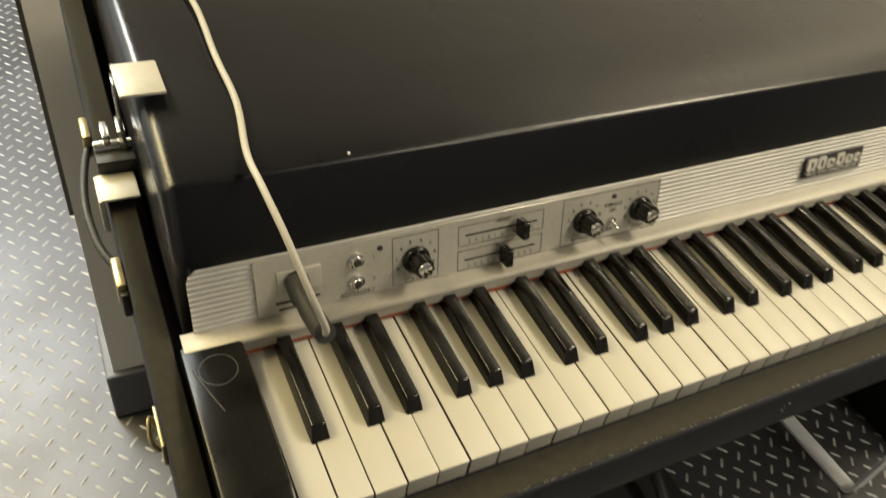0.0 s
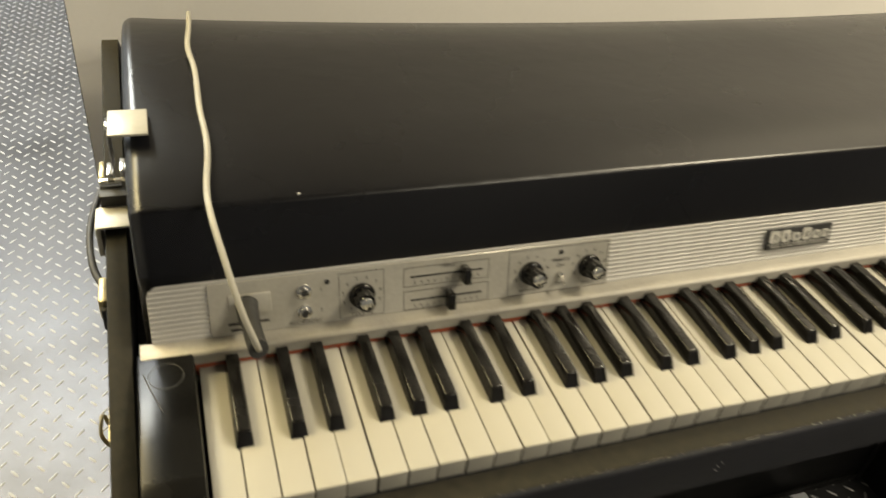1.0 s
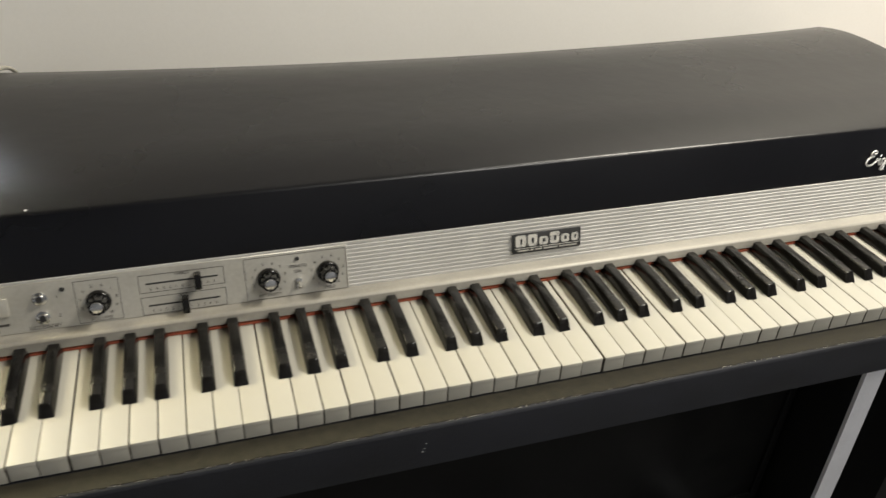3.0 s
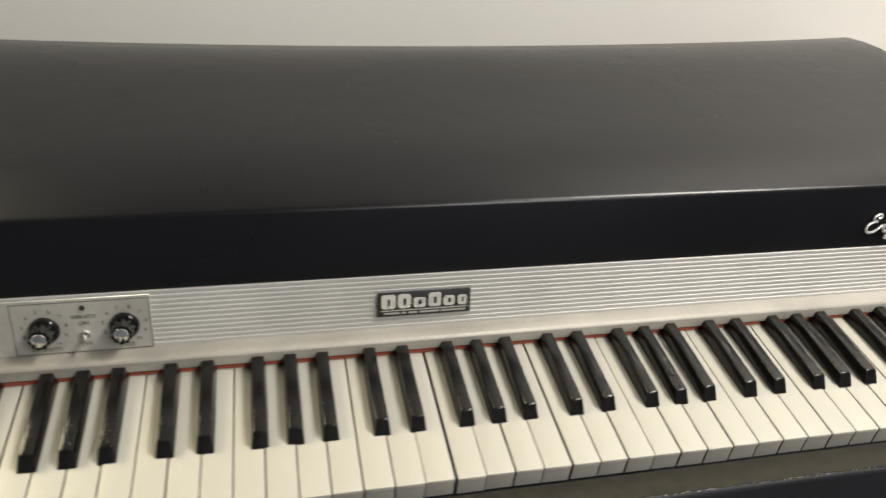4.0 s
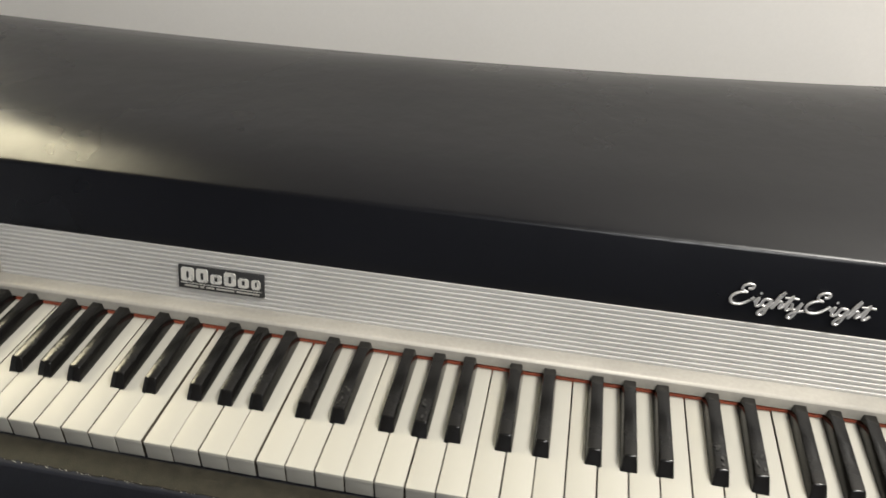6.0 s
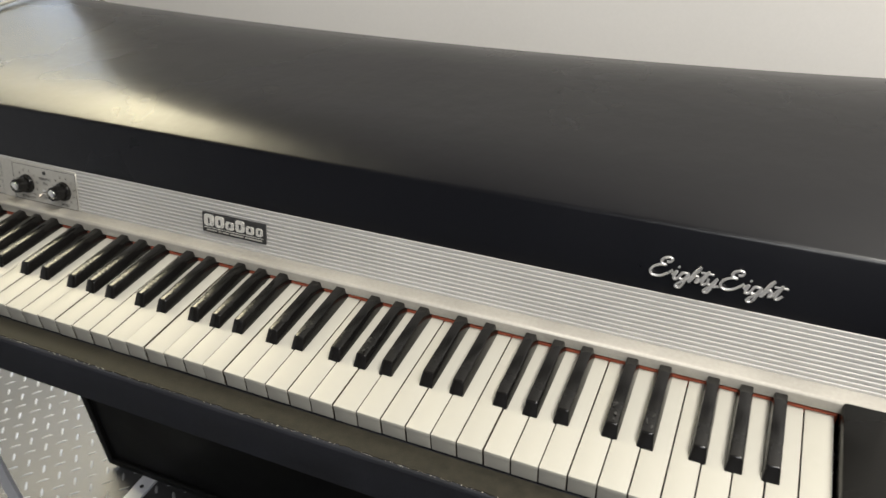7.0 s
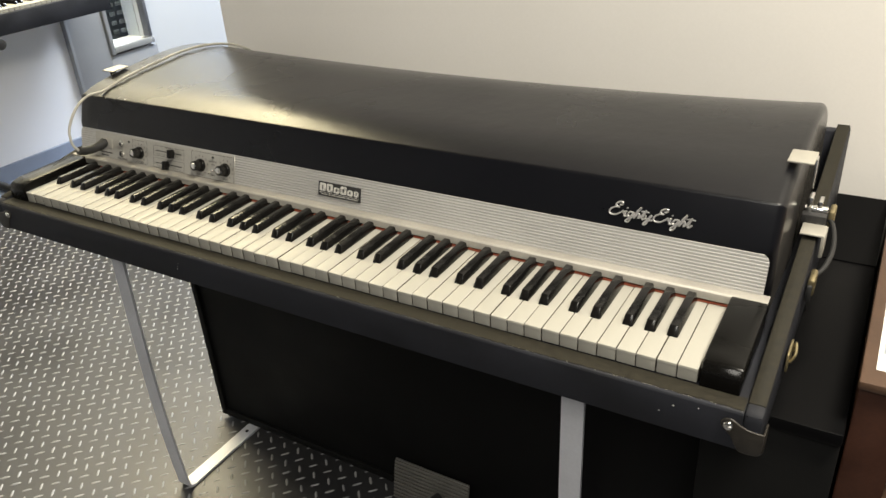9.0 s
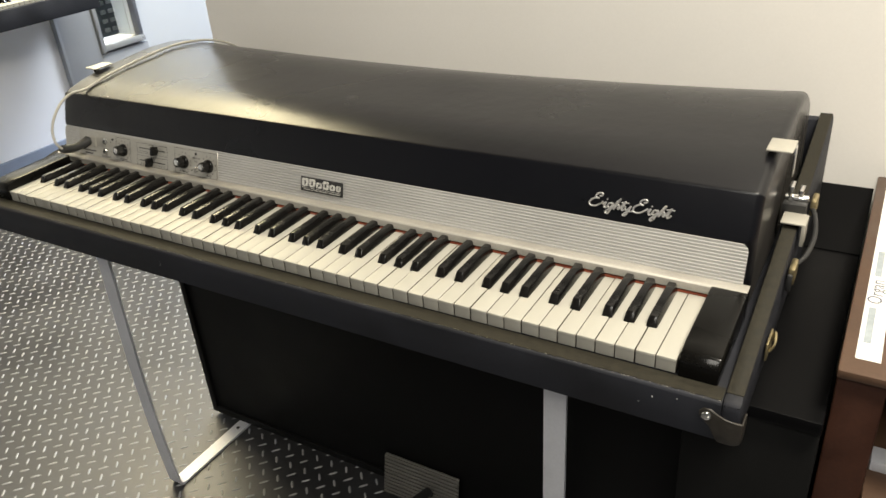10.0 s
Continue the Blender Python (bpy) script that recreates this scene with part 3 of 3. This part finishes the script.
for x, w, top, slot in ((-0.0325, 0.0138, 0.0066, 0.0022), (-0.0183, 0.0126, 0.0066, 0.0026), (-0.0046, 0.0118, 0.0026, 0.0030), (0.0090, 0.0124, 0.0066, 0.0024), (0.0220, 0.0112, 0.0026, 0.0026), (0.0342, 0.0094, 0.0026, 0.0018)):
    mark(plain_bar(w * 0.94, top), x)
    cut = box(x - slot / 2, x + slot / 2, -0.0030, 0.0012 if top < 0.004 else 0.0034, 0.0008, 0.0011)
    cut.transform(Matrix.Translation((0.0003, 0.0024, 0.0)))
    part("badge_slot", cut, M_DARK, badge, "", on_rail(0.6125, 0.7615, 0.0028))
part("badge_line", box(-0.0395, 0.0395, -0.0060, -0.0054, 0, 0.0005), M_LETTER, badge, "", on_rail(0.6125, 0.7615, 0.0028))
for x0, x1 in ((-0.036, -0.0225), (-0.0205, -0.0165), (-0.0145, -0.0065), (-0.0045, 0.0130), (0.0150, 0.0375)):
    part("badge_line", box(x0, x1, -0.0093, -0.0076, 0, 0.0003), M_PLATE, badge, "", on_rail(0.6125, 0.7615, 0.0026))

# script lettering on the lid's front
FZ = Vector((0, 0.1685, 0.797))
FUP = Vector((0, 0.014, 0.040)).normalized()
FOUT = Vector((0, -FUP.z, FUP.y))
GLYPH = {
    "E": [(0.78, 1.34), (1.02, 1.40), (1.05, 1.66), (0.72, 1.72), (0.42, 1.50), (0.45, 1.18), (0.80, 1.06), (0.42, 1.02), (0.02, 0.72), (-0.05, 0.30), (0.25, 0.04), (0.75, 0.08), (1.15, 0.40), (1.42, 0.72)],
    "i": [(0.0, 0.35), (0.25, 0.7), (0.2, 0.15), (0.4, 0.05), (0.6, 0.35)],
    "g": [(0.6, 0.65), (0.2, 0.65), (0.1, 0.2), (0.45, 0.15), (0.65, 0.7), (0.45, -0.5), (0.1, -0.55), (0.3, -0.15), (0.85, 0.35)],
    "h": [(0.0, 0.3), (0.35, 1.0), (0.45, 1.4), (0.2, 0.9), (0.05, 0.0), (0.35, 0.6), (0.55, 0.5), (0.5, 0.1), (0.8, 0.3)],
    "t": [(0.0, 0.3), (0.35, 1.15), (0.2, 0.2), (0.35, 0.02), (0.6, 0.35)],
    "y": [(0.0, 0.6), (0.1, 0.2), (0.35, 0.15), (0.6, 0.7), (0.35, -0.45), (0.05, -0.5), (0.3, -0.1), (0.9, 0.1)],
}
scr_bm, u = None, 0.0
for ch, adv in (("E", 1.48), ("i", 0.46), ("g", 0.78), ("h", 0.74), ("t", 0.48), ("y", 0.98), ("E", 1.48), ("i", 0.46), ("g", 0.78), ("h", 0.74), ("t", 0.6)):
    pts = []
    for gx, gy in GLYPH[ch]:
        px, py = (u + gx) + gy * 0.22, gy
        pts.append(Vector((1.0555 + px * 0.01185, 0, 0)) + FZ + FUP * (0.0065 + py * 0.0105) + FOUT * 0.0028)
    scr_bm = tube(pts, 0.00125, 8, scr_bm)
    extra = {"t": [(-0.15, 0.95), (0.3, 1.0), (0.75, 0.98)], "i": [(0.22, 1.02), (0.26, 1.1), (0.30, 1.16)]}.get(ch)
    if extra:
        scr_bm = tube([Vector((1.0555 + (u + gx + gy * 0.22) * 0.01185, 0, 0)) + FZ + FUP * (0.0065 + gy * 0.0105) + FOUT * 0.0028 for gx, gy in extra], 0.0010, 8, scr_bm)
    u += adv
part("script_badge", scr_bm, M_SCRIPT, piano, "chrome script lettering")

# keys
def white_key_mesh():
    return to_mesh("white_key", extrude_x([(0.0, 0.0), (0.0, -0.0042), (0.0005, -0.0052), (0.0002, -0.0187), (0.146, -0.0187), (0.146, 0.0)], -0.01118, 0.01118, 0.0006, 2))


def black_key_mesh():
    bm = bmesh.new()
    bot = [bm.verts.new(v) for v in ((-0.0069, 0.0, -0.001), (0.0069, 0.0, -0.001), (0.0067, 0.098, -0.001), (-0.0067, 0.098, -0.001))]
    top = [bm.verts.new(v) for v in ((-0.0050, 0.0072, 0.0120), (0.0050, 0.0072, 0.0120), (0.0050, 0.098, 0.0130), (-0.0050, 0.098, 0.0130))]
    for i in range(4):
        bm.faces.new((bot[i], bot[(i + 1) % 4], top[(i + 1) % 4], top[i]))
    bm.faces.new(top)
    bm.faces.new(bot)
    bmesh.ops.recalc_face_normals(bm, faces=bm.faces)
    bmesh.ops.bevel(bm, geom=[e for e in bm.edges if max(v.co.z for v in e.verts) > 0.005], offset=0.0011, segments=2, affect="EDGES", profile=0.5)
    return to_mesh("black_key", bm)


WK, BK = white_key_mesh(), black_key_mesh()
WK.materials.append(M_WHITE)
WK.materials.append(M_KEYWOOD)
for poly in WK.polygons:
    if abs(poly.normal.x) > 0.9 and poly.center.z < -0.003:
        poly.material_index = 1
BK.materials.append(M_BLACK)
rng = random.Random(4)
for i in range(52):
    shift = {25: -0.0009, 26: 0.0006, 29: -0.0004, 30: 0.0003, 11: -0.0004, 4: -0.0003, 5: 0.0003}.get(i, 0.0)
    link_mesh("white_key", WK, None, piano, "", pose((i + 0.5) * P + shift + rng.uniform(-0.00015, 0.00015), rng.uniform(-0.0003, 0.0003), ZK + rng.uniform(-0.0004, 0.0004), rng.uniform(-0.08, 0.08), rng.uniform(-0.3, 0.3), 0))
for i in range(1, 51):
    r = i % 7
    if r in (3, 4, 6, 0, 1):
        off = {3: -0.0028, 4: 0.0028, 6: -0.0036, 0: 0.0, 1: 0.0036}[r]
        link_mesh("black_key", BK, None, piano, "", pose(i * P + off, 0.0483 + rng.uniform(-0.0004, 0.0004), ZK + rng.uniform(-0.0004, 0.0004), rng.uniform(-0.1, 0.1), rng.uniform(-0.5, 0.5), 0))


# pale scuffs on the tips of a few black keys
for i, off in ((45, -0.0028), (46, 0.0028), (35, 0.0), (14, 0.0), (32, 0.0028), (15, 0.0036)):
    bm = bmesh.new()
    for k in range(7):
        cx, cy, q = rng.uniform(-0.003, 0.003), rng.uniform(0.010, 0.032), rng.uniform(0.0003, 0.0011)
        vs = [bm.verts.new((cx + q * math.cos(a) * rng.uniform(0.6, 1.5), cy + 1.6 * q * math.sin(a) * rng.uniform(0.6, 1.5), 0.0)) for a in (0, 1.05, 2.1, 3.15, 4.2, 5.25)]
        bm.faces.new(vs)
    part("scuff", bm, M_STAIN, piano, "pale scuff marks on a black key", pose(i * P + off, 0.0483, ZK + 0.01310, 0.62, 0, 0))


def guard():
    """A bent metal guard with a rounded tongue on the front face, folded round the case corner."""
    b = bmesh.new()
    pts = [(-0.0700, 0.6570), (-0.0685, 0.6515), (-0.0640, 0.6485), (-0.0580, 0.6475), (-0.046, 0.6475), (-0.0405, 0.6560), (-0.0360, 0.6660), (-0.0290, 0.6725), (-0.0245, 0.6775), (-0.0240, 0.6835), (-0.0285, 0.6885), (-0.0365, 0.6890), (-0.0440, 0.6840), (-0.0520, 0.6805), (-0.0600, 0.6795), (-0.0700, 0.6795)]
    f = [b.verts.new((x, -0.0293, z)) for x, z in pts]
    g = [b.verts.new((x, -0.0272, z)) for x, z in pts]
    n = len(pts)
    for i in range(n):
        b.faces.new((f[i], f[(i + 1) % n], g[(i + 1) % n], g[i]))
    b.faces.new(f)
    b.faces.new(g)
    bmesh.ops.recalc_face_normals(b, faces=b.faces)
    bmesh.ops.bevel(b, geom=[e for e in b.edges if all(abs(v.co.y + 0.0293) < 1e-5 for v in e.verts)], offset=0.0013, segments=3, affect="EDGES", profile=0.5)
    return box(-0.0703, -0.0680, -0.0285, -0.006, 0.6540, 0.6790, 0.0011, 3, bm=b)


def flip(p):
    """Mirror about the piano's middle."""
    return Matrix.Translation((1.232, 0, 0)) @ Matrix.Diagonal((-1, 1, 1, 1)) if p else Matrix()


def hardware(bm, name, material, right, label="", parent=None):
    bm.transform(flip(right))
    return part(name, bm, material, parent or piano, label)


for right in (False, True):
    lid_clip = hardware(box(-0.049, -0.018, 0.257, 0.300, 0.8725, 0.8750, 0.0008), "lid_clip", M_CREAM, right, "nickel lid clip plate")
    hardware(box(-0.051, -0.0485, 0.274, 0.288, 0.835, 0.8745, 0.0006), "strap", M_CHROME, right, "", lid_clip)
    lower = hardware(box(-0.073, -0.044, 0.284, 0.318, 0.7645, 0.7670, 0.0008), "catch_plate", M_CREAM, right, "nickel catch plate on the case side")
    hardware(box(-0.0750, -0.0705, 0.284, 0.318, 0.735, 0.766, 0.0008), "catch_flange", M_CREAM, right, "", lower)
    bm = cyl(0.0055, 0.0055, 0.030, pose(-0.070, 0.338, 0.779, 0, 90, 0), 16, bevel=0.001)
    latch = hardware(bm, "draw_latch", M_CHROME, right, "chrome draw latch")
    hardware(box(-0.062, -0.056, 0.334, 0.356, 0.776, 0.792, 0.0012), "lever", M_CHROME, right, "", latch)
    hardware(box(-0.050, -0.044, 0.330, 0.352, 0.776, 0.798, 0.0012), "lever", M_CHROME, right, "", latch)
    hardware(box(-0.070, -0.040, 0.318, 0.332, 0.764, 0.778, 0.001), "body", M_DARK, right, "", latch)
    # strap handle with end caps
    h = hardware(tube([(-0.0705, 0.400, 0.738), (-0.0765, 0.385, 0.738), (-0.0835, 0.345, 0.735), (-0.0850, 0.310, 0.731), (-0.0810, 0.275, 0.727), (-0.0715, 0.250, 0.724)], 0.0034, 10), "handle", M_DARK, right, "black strap handle")
    hardware(box(-0.0765, -0.0682, 0.395, 0.428, 0.728, 0.752, 0.003), "end_cap", M_BRASS, right, "brass handle end", h)
    hardware(box(-0.0765, -0.0682, 0.222, 0.256, 0.710, 0.734, 0.003), "end_cap", M_BRASS, right, "brass handle end", h)
    hardware(box(-0.0745, -0.0682, 0.216, 0.223, 0.704, 0.728, 0.002), "rubber_pad", M_DARK, right, "", h)
    lt = hardware(box(-0.0710, -0.0682, 0.092, 0.128, 0.680, 0.704, 0.001), "side_catch", M_BRASS, right, "brass side catch")
    hardware(tube([(-0.072, 0.099, 0.690), (-0.0765, 0.103, 0.700), (-0.0745, 0.115, 0.708), (-0.072, 0.118, 0.694)], 0.0016, 8), "hook", M_BRASS, right, "", lt)
    cor = hardware(guard(), "corner_guard", M_CORNER, right, "scuffed brown corner guard")
    bm = cyl(0.006, 0.0045, 0.0025, pose(-0.032, -0.0293, 0.6800, 90, 0, 0), 18, bevel=0.0005)
    bm = box(-0.0355, -0.0285, -0.0321, -0.0317, 0.6795, 0.6805, bm=bm)
    hardware(bm, "screw", M_CHROME, right, "bright cross-head screw", cor)

# flat steel legs, bowed forwards and bent into a foot bar that runs back along the floor
def leg_bar(x0, line, half):
    """A flat bar 32 mm wide along a (y, z) line."""
    bm = bmesh.new()
    ring0 = None
    for k, (y, z) in enumerate(line):
        p, q = line[max(k - 1, 0)], line[min(k + 1, len(line) - 1)]
        d = math.hypot(q[0] - p[0], q[1] - p[1])
        ny, nz = -(q[1] - p[1]) / d * half, (q[0] - p[0]) / d * half
        ring1 = [bm.verts.new((x, y + f * ny, z + f * nz)) for x, f in ((x0, -1), (x0 + 0.032, -1), (x0 + 0.032, 1), (x0, 1))]
        if ring0:
            for q in range(4):
                bm.faces.new((ring0[q], ring0[(q + 1) % 4], ring1[(q + 1) % 4], ring1[q]))
        else:
            bm.faces.new(ring1)
        ring0 = ring1
    bm.faces.new(ring0)
    return bm


for x0 in (0.132, 1.044):
    upright = []
    for k in range(33):
        u = k / 32
        upright.append((0.047 - 0.0085 * math.sin(math.pi * u ** 0.75) ** 1.3, 0.018 + 0.639 * u))
    bend = [(0.047 + 0.0147 * (1 - math.cos(a)), 0.018 - 0.0147 * math.sin(a)) for a in [math.pi / 2 * k / 6 for k in range(6, 0, -1)]]
    leg = part("leg", leg_bar(x0, bend + upright, 0.0028), M_STEEL, piano, "flat satin steel leg")
    part("foot_bar", leg_bar(x0, [(0.60, 0.0034), (0.33, 0.0034), (0.0625, 0.0034)], 0.0028), M_STEEL, leg)
    part("bolt", cyl(0.0042, 0.0036, 0.002, pose(x0 + 0.016, 0.245, 0.0062), 14, bevel=0.0006), M_DARK, leg)

# ---------- power cable ----------
cable = thing("power_cable", (0.03, 0.4, 0.87), "pale grey power cord lying over the piano lid", "cable")
part("cord", tube([(0.045, 0.098, 0.772), (0.042, 0.091, 0.788), (0.034, 0.100, 0.814), (0.0265, 0.128, 0.841), (0.0215, 0.162, 0.8555), (0.0215, 0.200, 0.8555), (0.0265, 0.245, 0.867), (0.025, 0.30, 0.8735), (0.026, 0.36, 0.8795), (0.023, 0.41, 0.8815), (0.027, 0.46, 0.8805), (0.030, 0.52, 0.871), (0.032, 0.575, 0.850), (0.033, 0.604, 0.82), (0.033, 0.637, 0.70), (0.033, 0.64, 0.35), (0.033, 0.63, 0.005)], 0.0025, 12), M_CORD, cable)
bm = cyl(0.0095, 0.0085, 0.020, look((0.043, 0.158, 0.768), (0.043, 0.2, 0.78)), 18, bevel=0.0015)
bm = tube([(0.043, 0.150, 0.767), (0.044, 0.128, 0.764), (0.045, 0.106, 0.768), (0.045, 0.098, 0.772)], 0.0078, 14, bm)
part("plug", bm, M_DARK, cable, "black moulded plug")

# ---------- things under and beside the piano ----------
cab = thing("speaker_cabinet", (0.63, 0.45, 0.0), "large black vinyl covered cabinet under the piano", "cabinet")
part("body", box(0.05, 1.209, 0.270, 0.60, 0.012, 0.62, 0.005), M_CAB, cab)
for x0, x1 in ((0.05, 0.066), (1.193, 1.209)):
    part("edge_strip", box(x0, x1, 0.263, 0.2705, 0.012, 0.62, 0.002), M_CAB, cab)
part("edge_strip", box(0.066, 1.193, 0.263, 0.2705, 0.012, 0.030, 0.002), M_CAB, cab)
for x0 in (0.08, 1.14):
    part("foot", box(x0, x0 + 0.04, 0.30, 0.56, 0.0, 0.013), M_DARK, cab)

pedal = thing("sustain_pedal", (0.67, 0.22, 0.0), "sustain pedal with ribbed metal plate on the floor", "pedal")
plate_pose = pose(0.583, 0.235, 0.004, -12, 0, 0)
rib_plate = part("plate", box(0.0, 0.178, 0.004, 0.008, 0.0, 0.094, 0.0008), M_RIB, pedal, "ribbed dull aluminium plate", plate_pose)
rib_mesh = to_mesh("rib", box(0.0, 0.178, 0.0, 0.0042, 0.0, 0.0055, 0.0008))
for i in range(11):
    link_mesh("rib", rib_mesh, M_RIB, rib_plate, "", plate_pose @ pose(0, 0, 0.0005 + 0.0085 * i))
part("arm", tube([(0.70, 0.236, 0.055), (0.69, 0.19, 0.058), (0.675, 0.12, 0.035), (0.67, 0.09, 0.018)], 0.011, 10), M_DARK, pedal)
part("base", box(0.60, 0.75, 0.08, 0.236, 0.0, 0.006, 0.002), M_DARK, pedal)

low = thing("low_cabinet", (1.33, 0.35, 0.0), "black satin low cabinet beside the piano", "cabinet")
part("body", box(1.222, 1.374, 0.065, 0.64, 0.0, 0.622, 0.002), M_CAB, low)
part("top", box(1.215, 1.375, 0.056, 0.620, 0.622, 0.64, 0.003), M_CABTOP, low)
# Added ramp that stands in for the blurred dark edge where top meets wall.
part("added_dark_ramp", extrude_x([(0.621, 0.622), (0.645, 0.622), (0.645, 0.676), (0.600, 0.664), (0.540, 0.6505), (0.470, 0.6415), (0.470, 0.6403), (0.621, 0.6403)], 1.2155, 1.3745), M_CABTOP, low, "black ramp added for the soft dark edge before the wall")

organ = thing("home_organ", (1.8, 0.35, 0.0), "red-brown wooden organ with a paper label on top", "organ")
part("end_panel", box(1.378, 1.428, 0.085, 0.63, 0.0, 0.690, 0.003), M_WOOD, organ, "dark red-brown end panel")
part("top_board", box(1.3765, 2.35, 0.079, 0.64, 0.690, 0.702, 0.003), M_WOODTOP, organ, "lighter brown top board")
part("lower_front", box(1.4285, 2.30, 0.088, 0.63, 0.0, 0.515, 0.003), M_WOOD, organ)
part("ledge", box(1.4285, 2.30, 0.070, 0.30, 0.515, 0.531, 0.003), M_WOODTOP, organ)
part("key_slip", box(1.43, 2.30, 0.30, 0.33, 0.531, 0.690, 0.002), M_DARK, organ)
part("metal_strip", box(1.432, 2.30, 0.130, 0.160, 0.531, 0.546, 0.002), M_STEEL, organ)
part("far_end_panel", box(2.301, 2.35, 0.085, 0.63, 0.0, 0.690, 0.003), M_WOOD, organ)
label = thing("paper_label", (1.40, 0.3, 0.702), "white paper label with grey print lying on the organ", "label")
sheet = part("sheet", box(1.391, 1.4165, 0.108, 0.62, 0.7022, 0.7027), M_PAPER, label)
word = link_mesh("printed_word", lettering("Organ", 0.024, 0.0001), M_SKIRT, label, "", pose(1.4015, 0.262, 0.7029, 0, 0, 90))
part("printed_bar", box(1.3960, 1.4040, 0.142, 0.222, 0.7027, 0.7029), M_GREYBOX, label)
part("printed_bar", box(1.3960, 1.4040, 0.302, 0.372, 0.7027, 0.7029), M_GREYBOX, label)

kb = thing("stage_keyboard", (-1.8, 1.0, 0.66), "black keyboard instrument on a stand along the white wall", "keyboard")
part("front_rail", box(-1.690, -1.667, 0.10, 1.51, 0.668, 0.745, 0.003), M_TOLEX, kb, "dark blue-black front rail")
part("case", box(-1.96, -1.690, 0.10, 1.51, 0.668, 0.735, 0.003), M_TOLEX, kb)
part("back_case", box(-1.97, -1.835, 0.10, 1.51, 0.7355, 0.90, 0.006), M_TOLEX, kb)
part("end_block", box(-1.835, -1.692, 1.47, 1.51, 0.7355, 0.765, 0.003), M_GLOSS, kb)
for i in range(52):
    link_mesh("white_key", WK, None, kb, "", pose(-1.690, 0.245 + (i + 0.5) * P, 0.758, 0, 0, 90))
    r = i % 7
    if i and r in (3, 4, 6, 0, 1):
        link_mesh("black_key", BK, None, kb, "", pose(-1.738, 0.245 + i * P, 0.758, 0, 0, 90))
stand = thing("keyboard_stand", (-1.8, 0.6, 0), "black tubular keyboard stand with green end ring", "stand")
for y0, y1 in ((0.16, 0.93), (0.93, 0.16)):
    part("leg", tube([(-1.76, y0, 0.018), (-1.76, (y0 + y1) / 2, 0.33), (-1.76, y1, 0.63)], 0.016, 12), M_DARK, stand)
for y0 in (0.16, 0.93):
    bar = part("top_bar", tube([(-1.95, y0 + 0.035, 0.645), (-1.80, y0 + 0.035, 0.645), (-1.66, y0 + 0.035, 0.645)], 0.015, 12), M_GREEN, stand, "green tube")
    part("end_cap", cyl(0.021, 0.021, 0.03, pose(-1.665, y0 + 0.035, 0.645, 0, 90, 0), 16, bevel=0.004), M_DARK, bar, "black rubber end cap")
    part("foot_bar", tube([(-1.95, y0, 0.018), (-1.80, y0, 0.018), (-1.65, y0, 0.018)], 0.0175, 12), M_DARK, stand)

fleck = tagged(link_mesh("paint_fleck", to_mesh("paint_fleck", box(-0.0011, 0.0011, -0.0006, 0.0006, -0.0003, 0.0006, 0.0002)), M_PAPER, None, "", pose(0.092, 0.1905, 0.8485, 20, 0, 30)), "tiny white paint fleck on the black lid", "fleck")
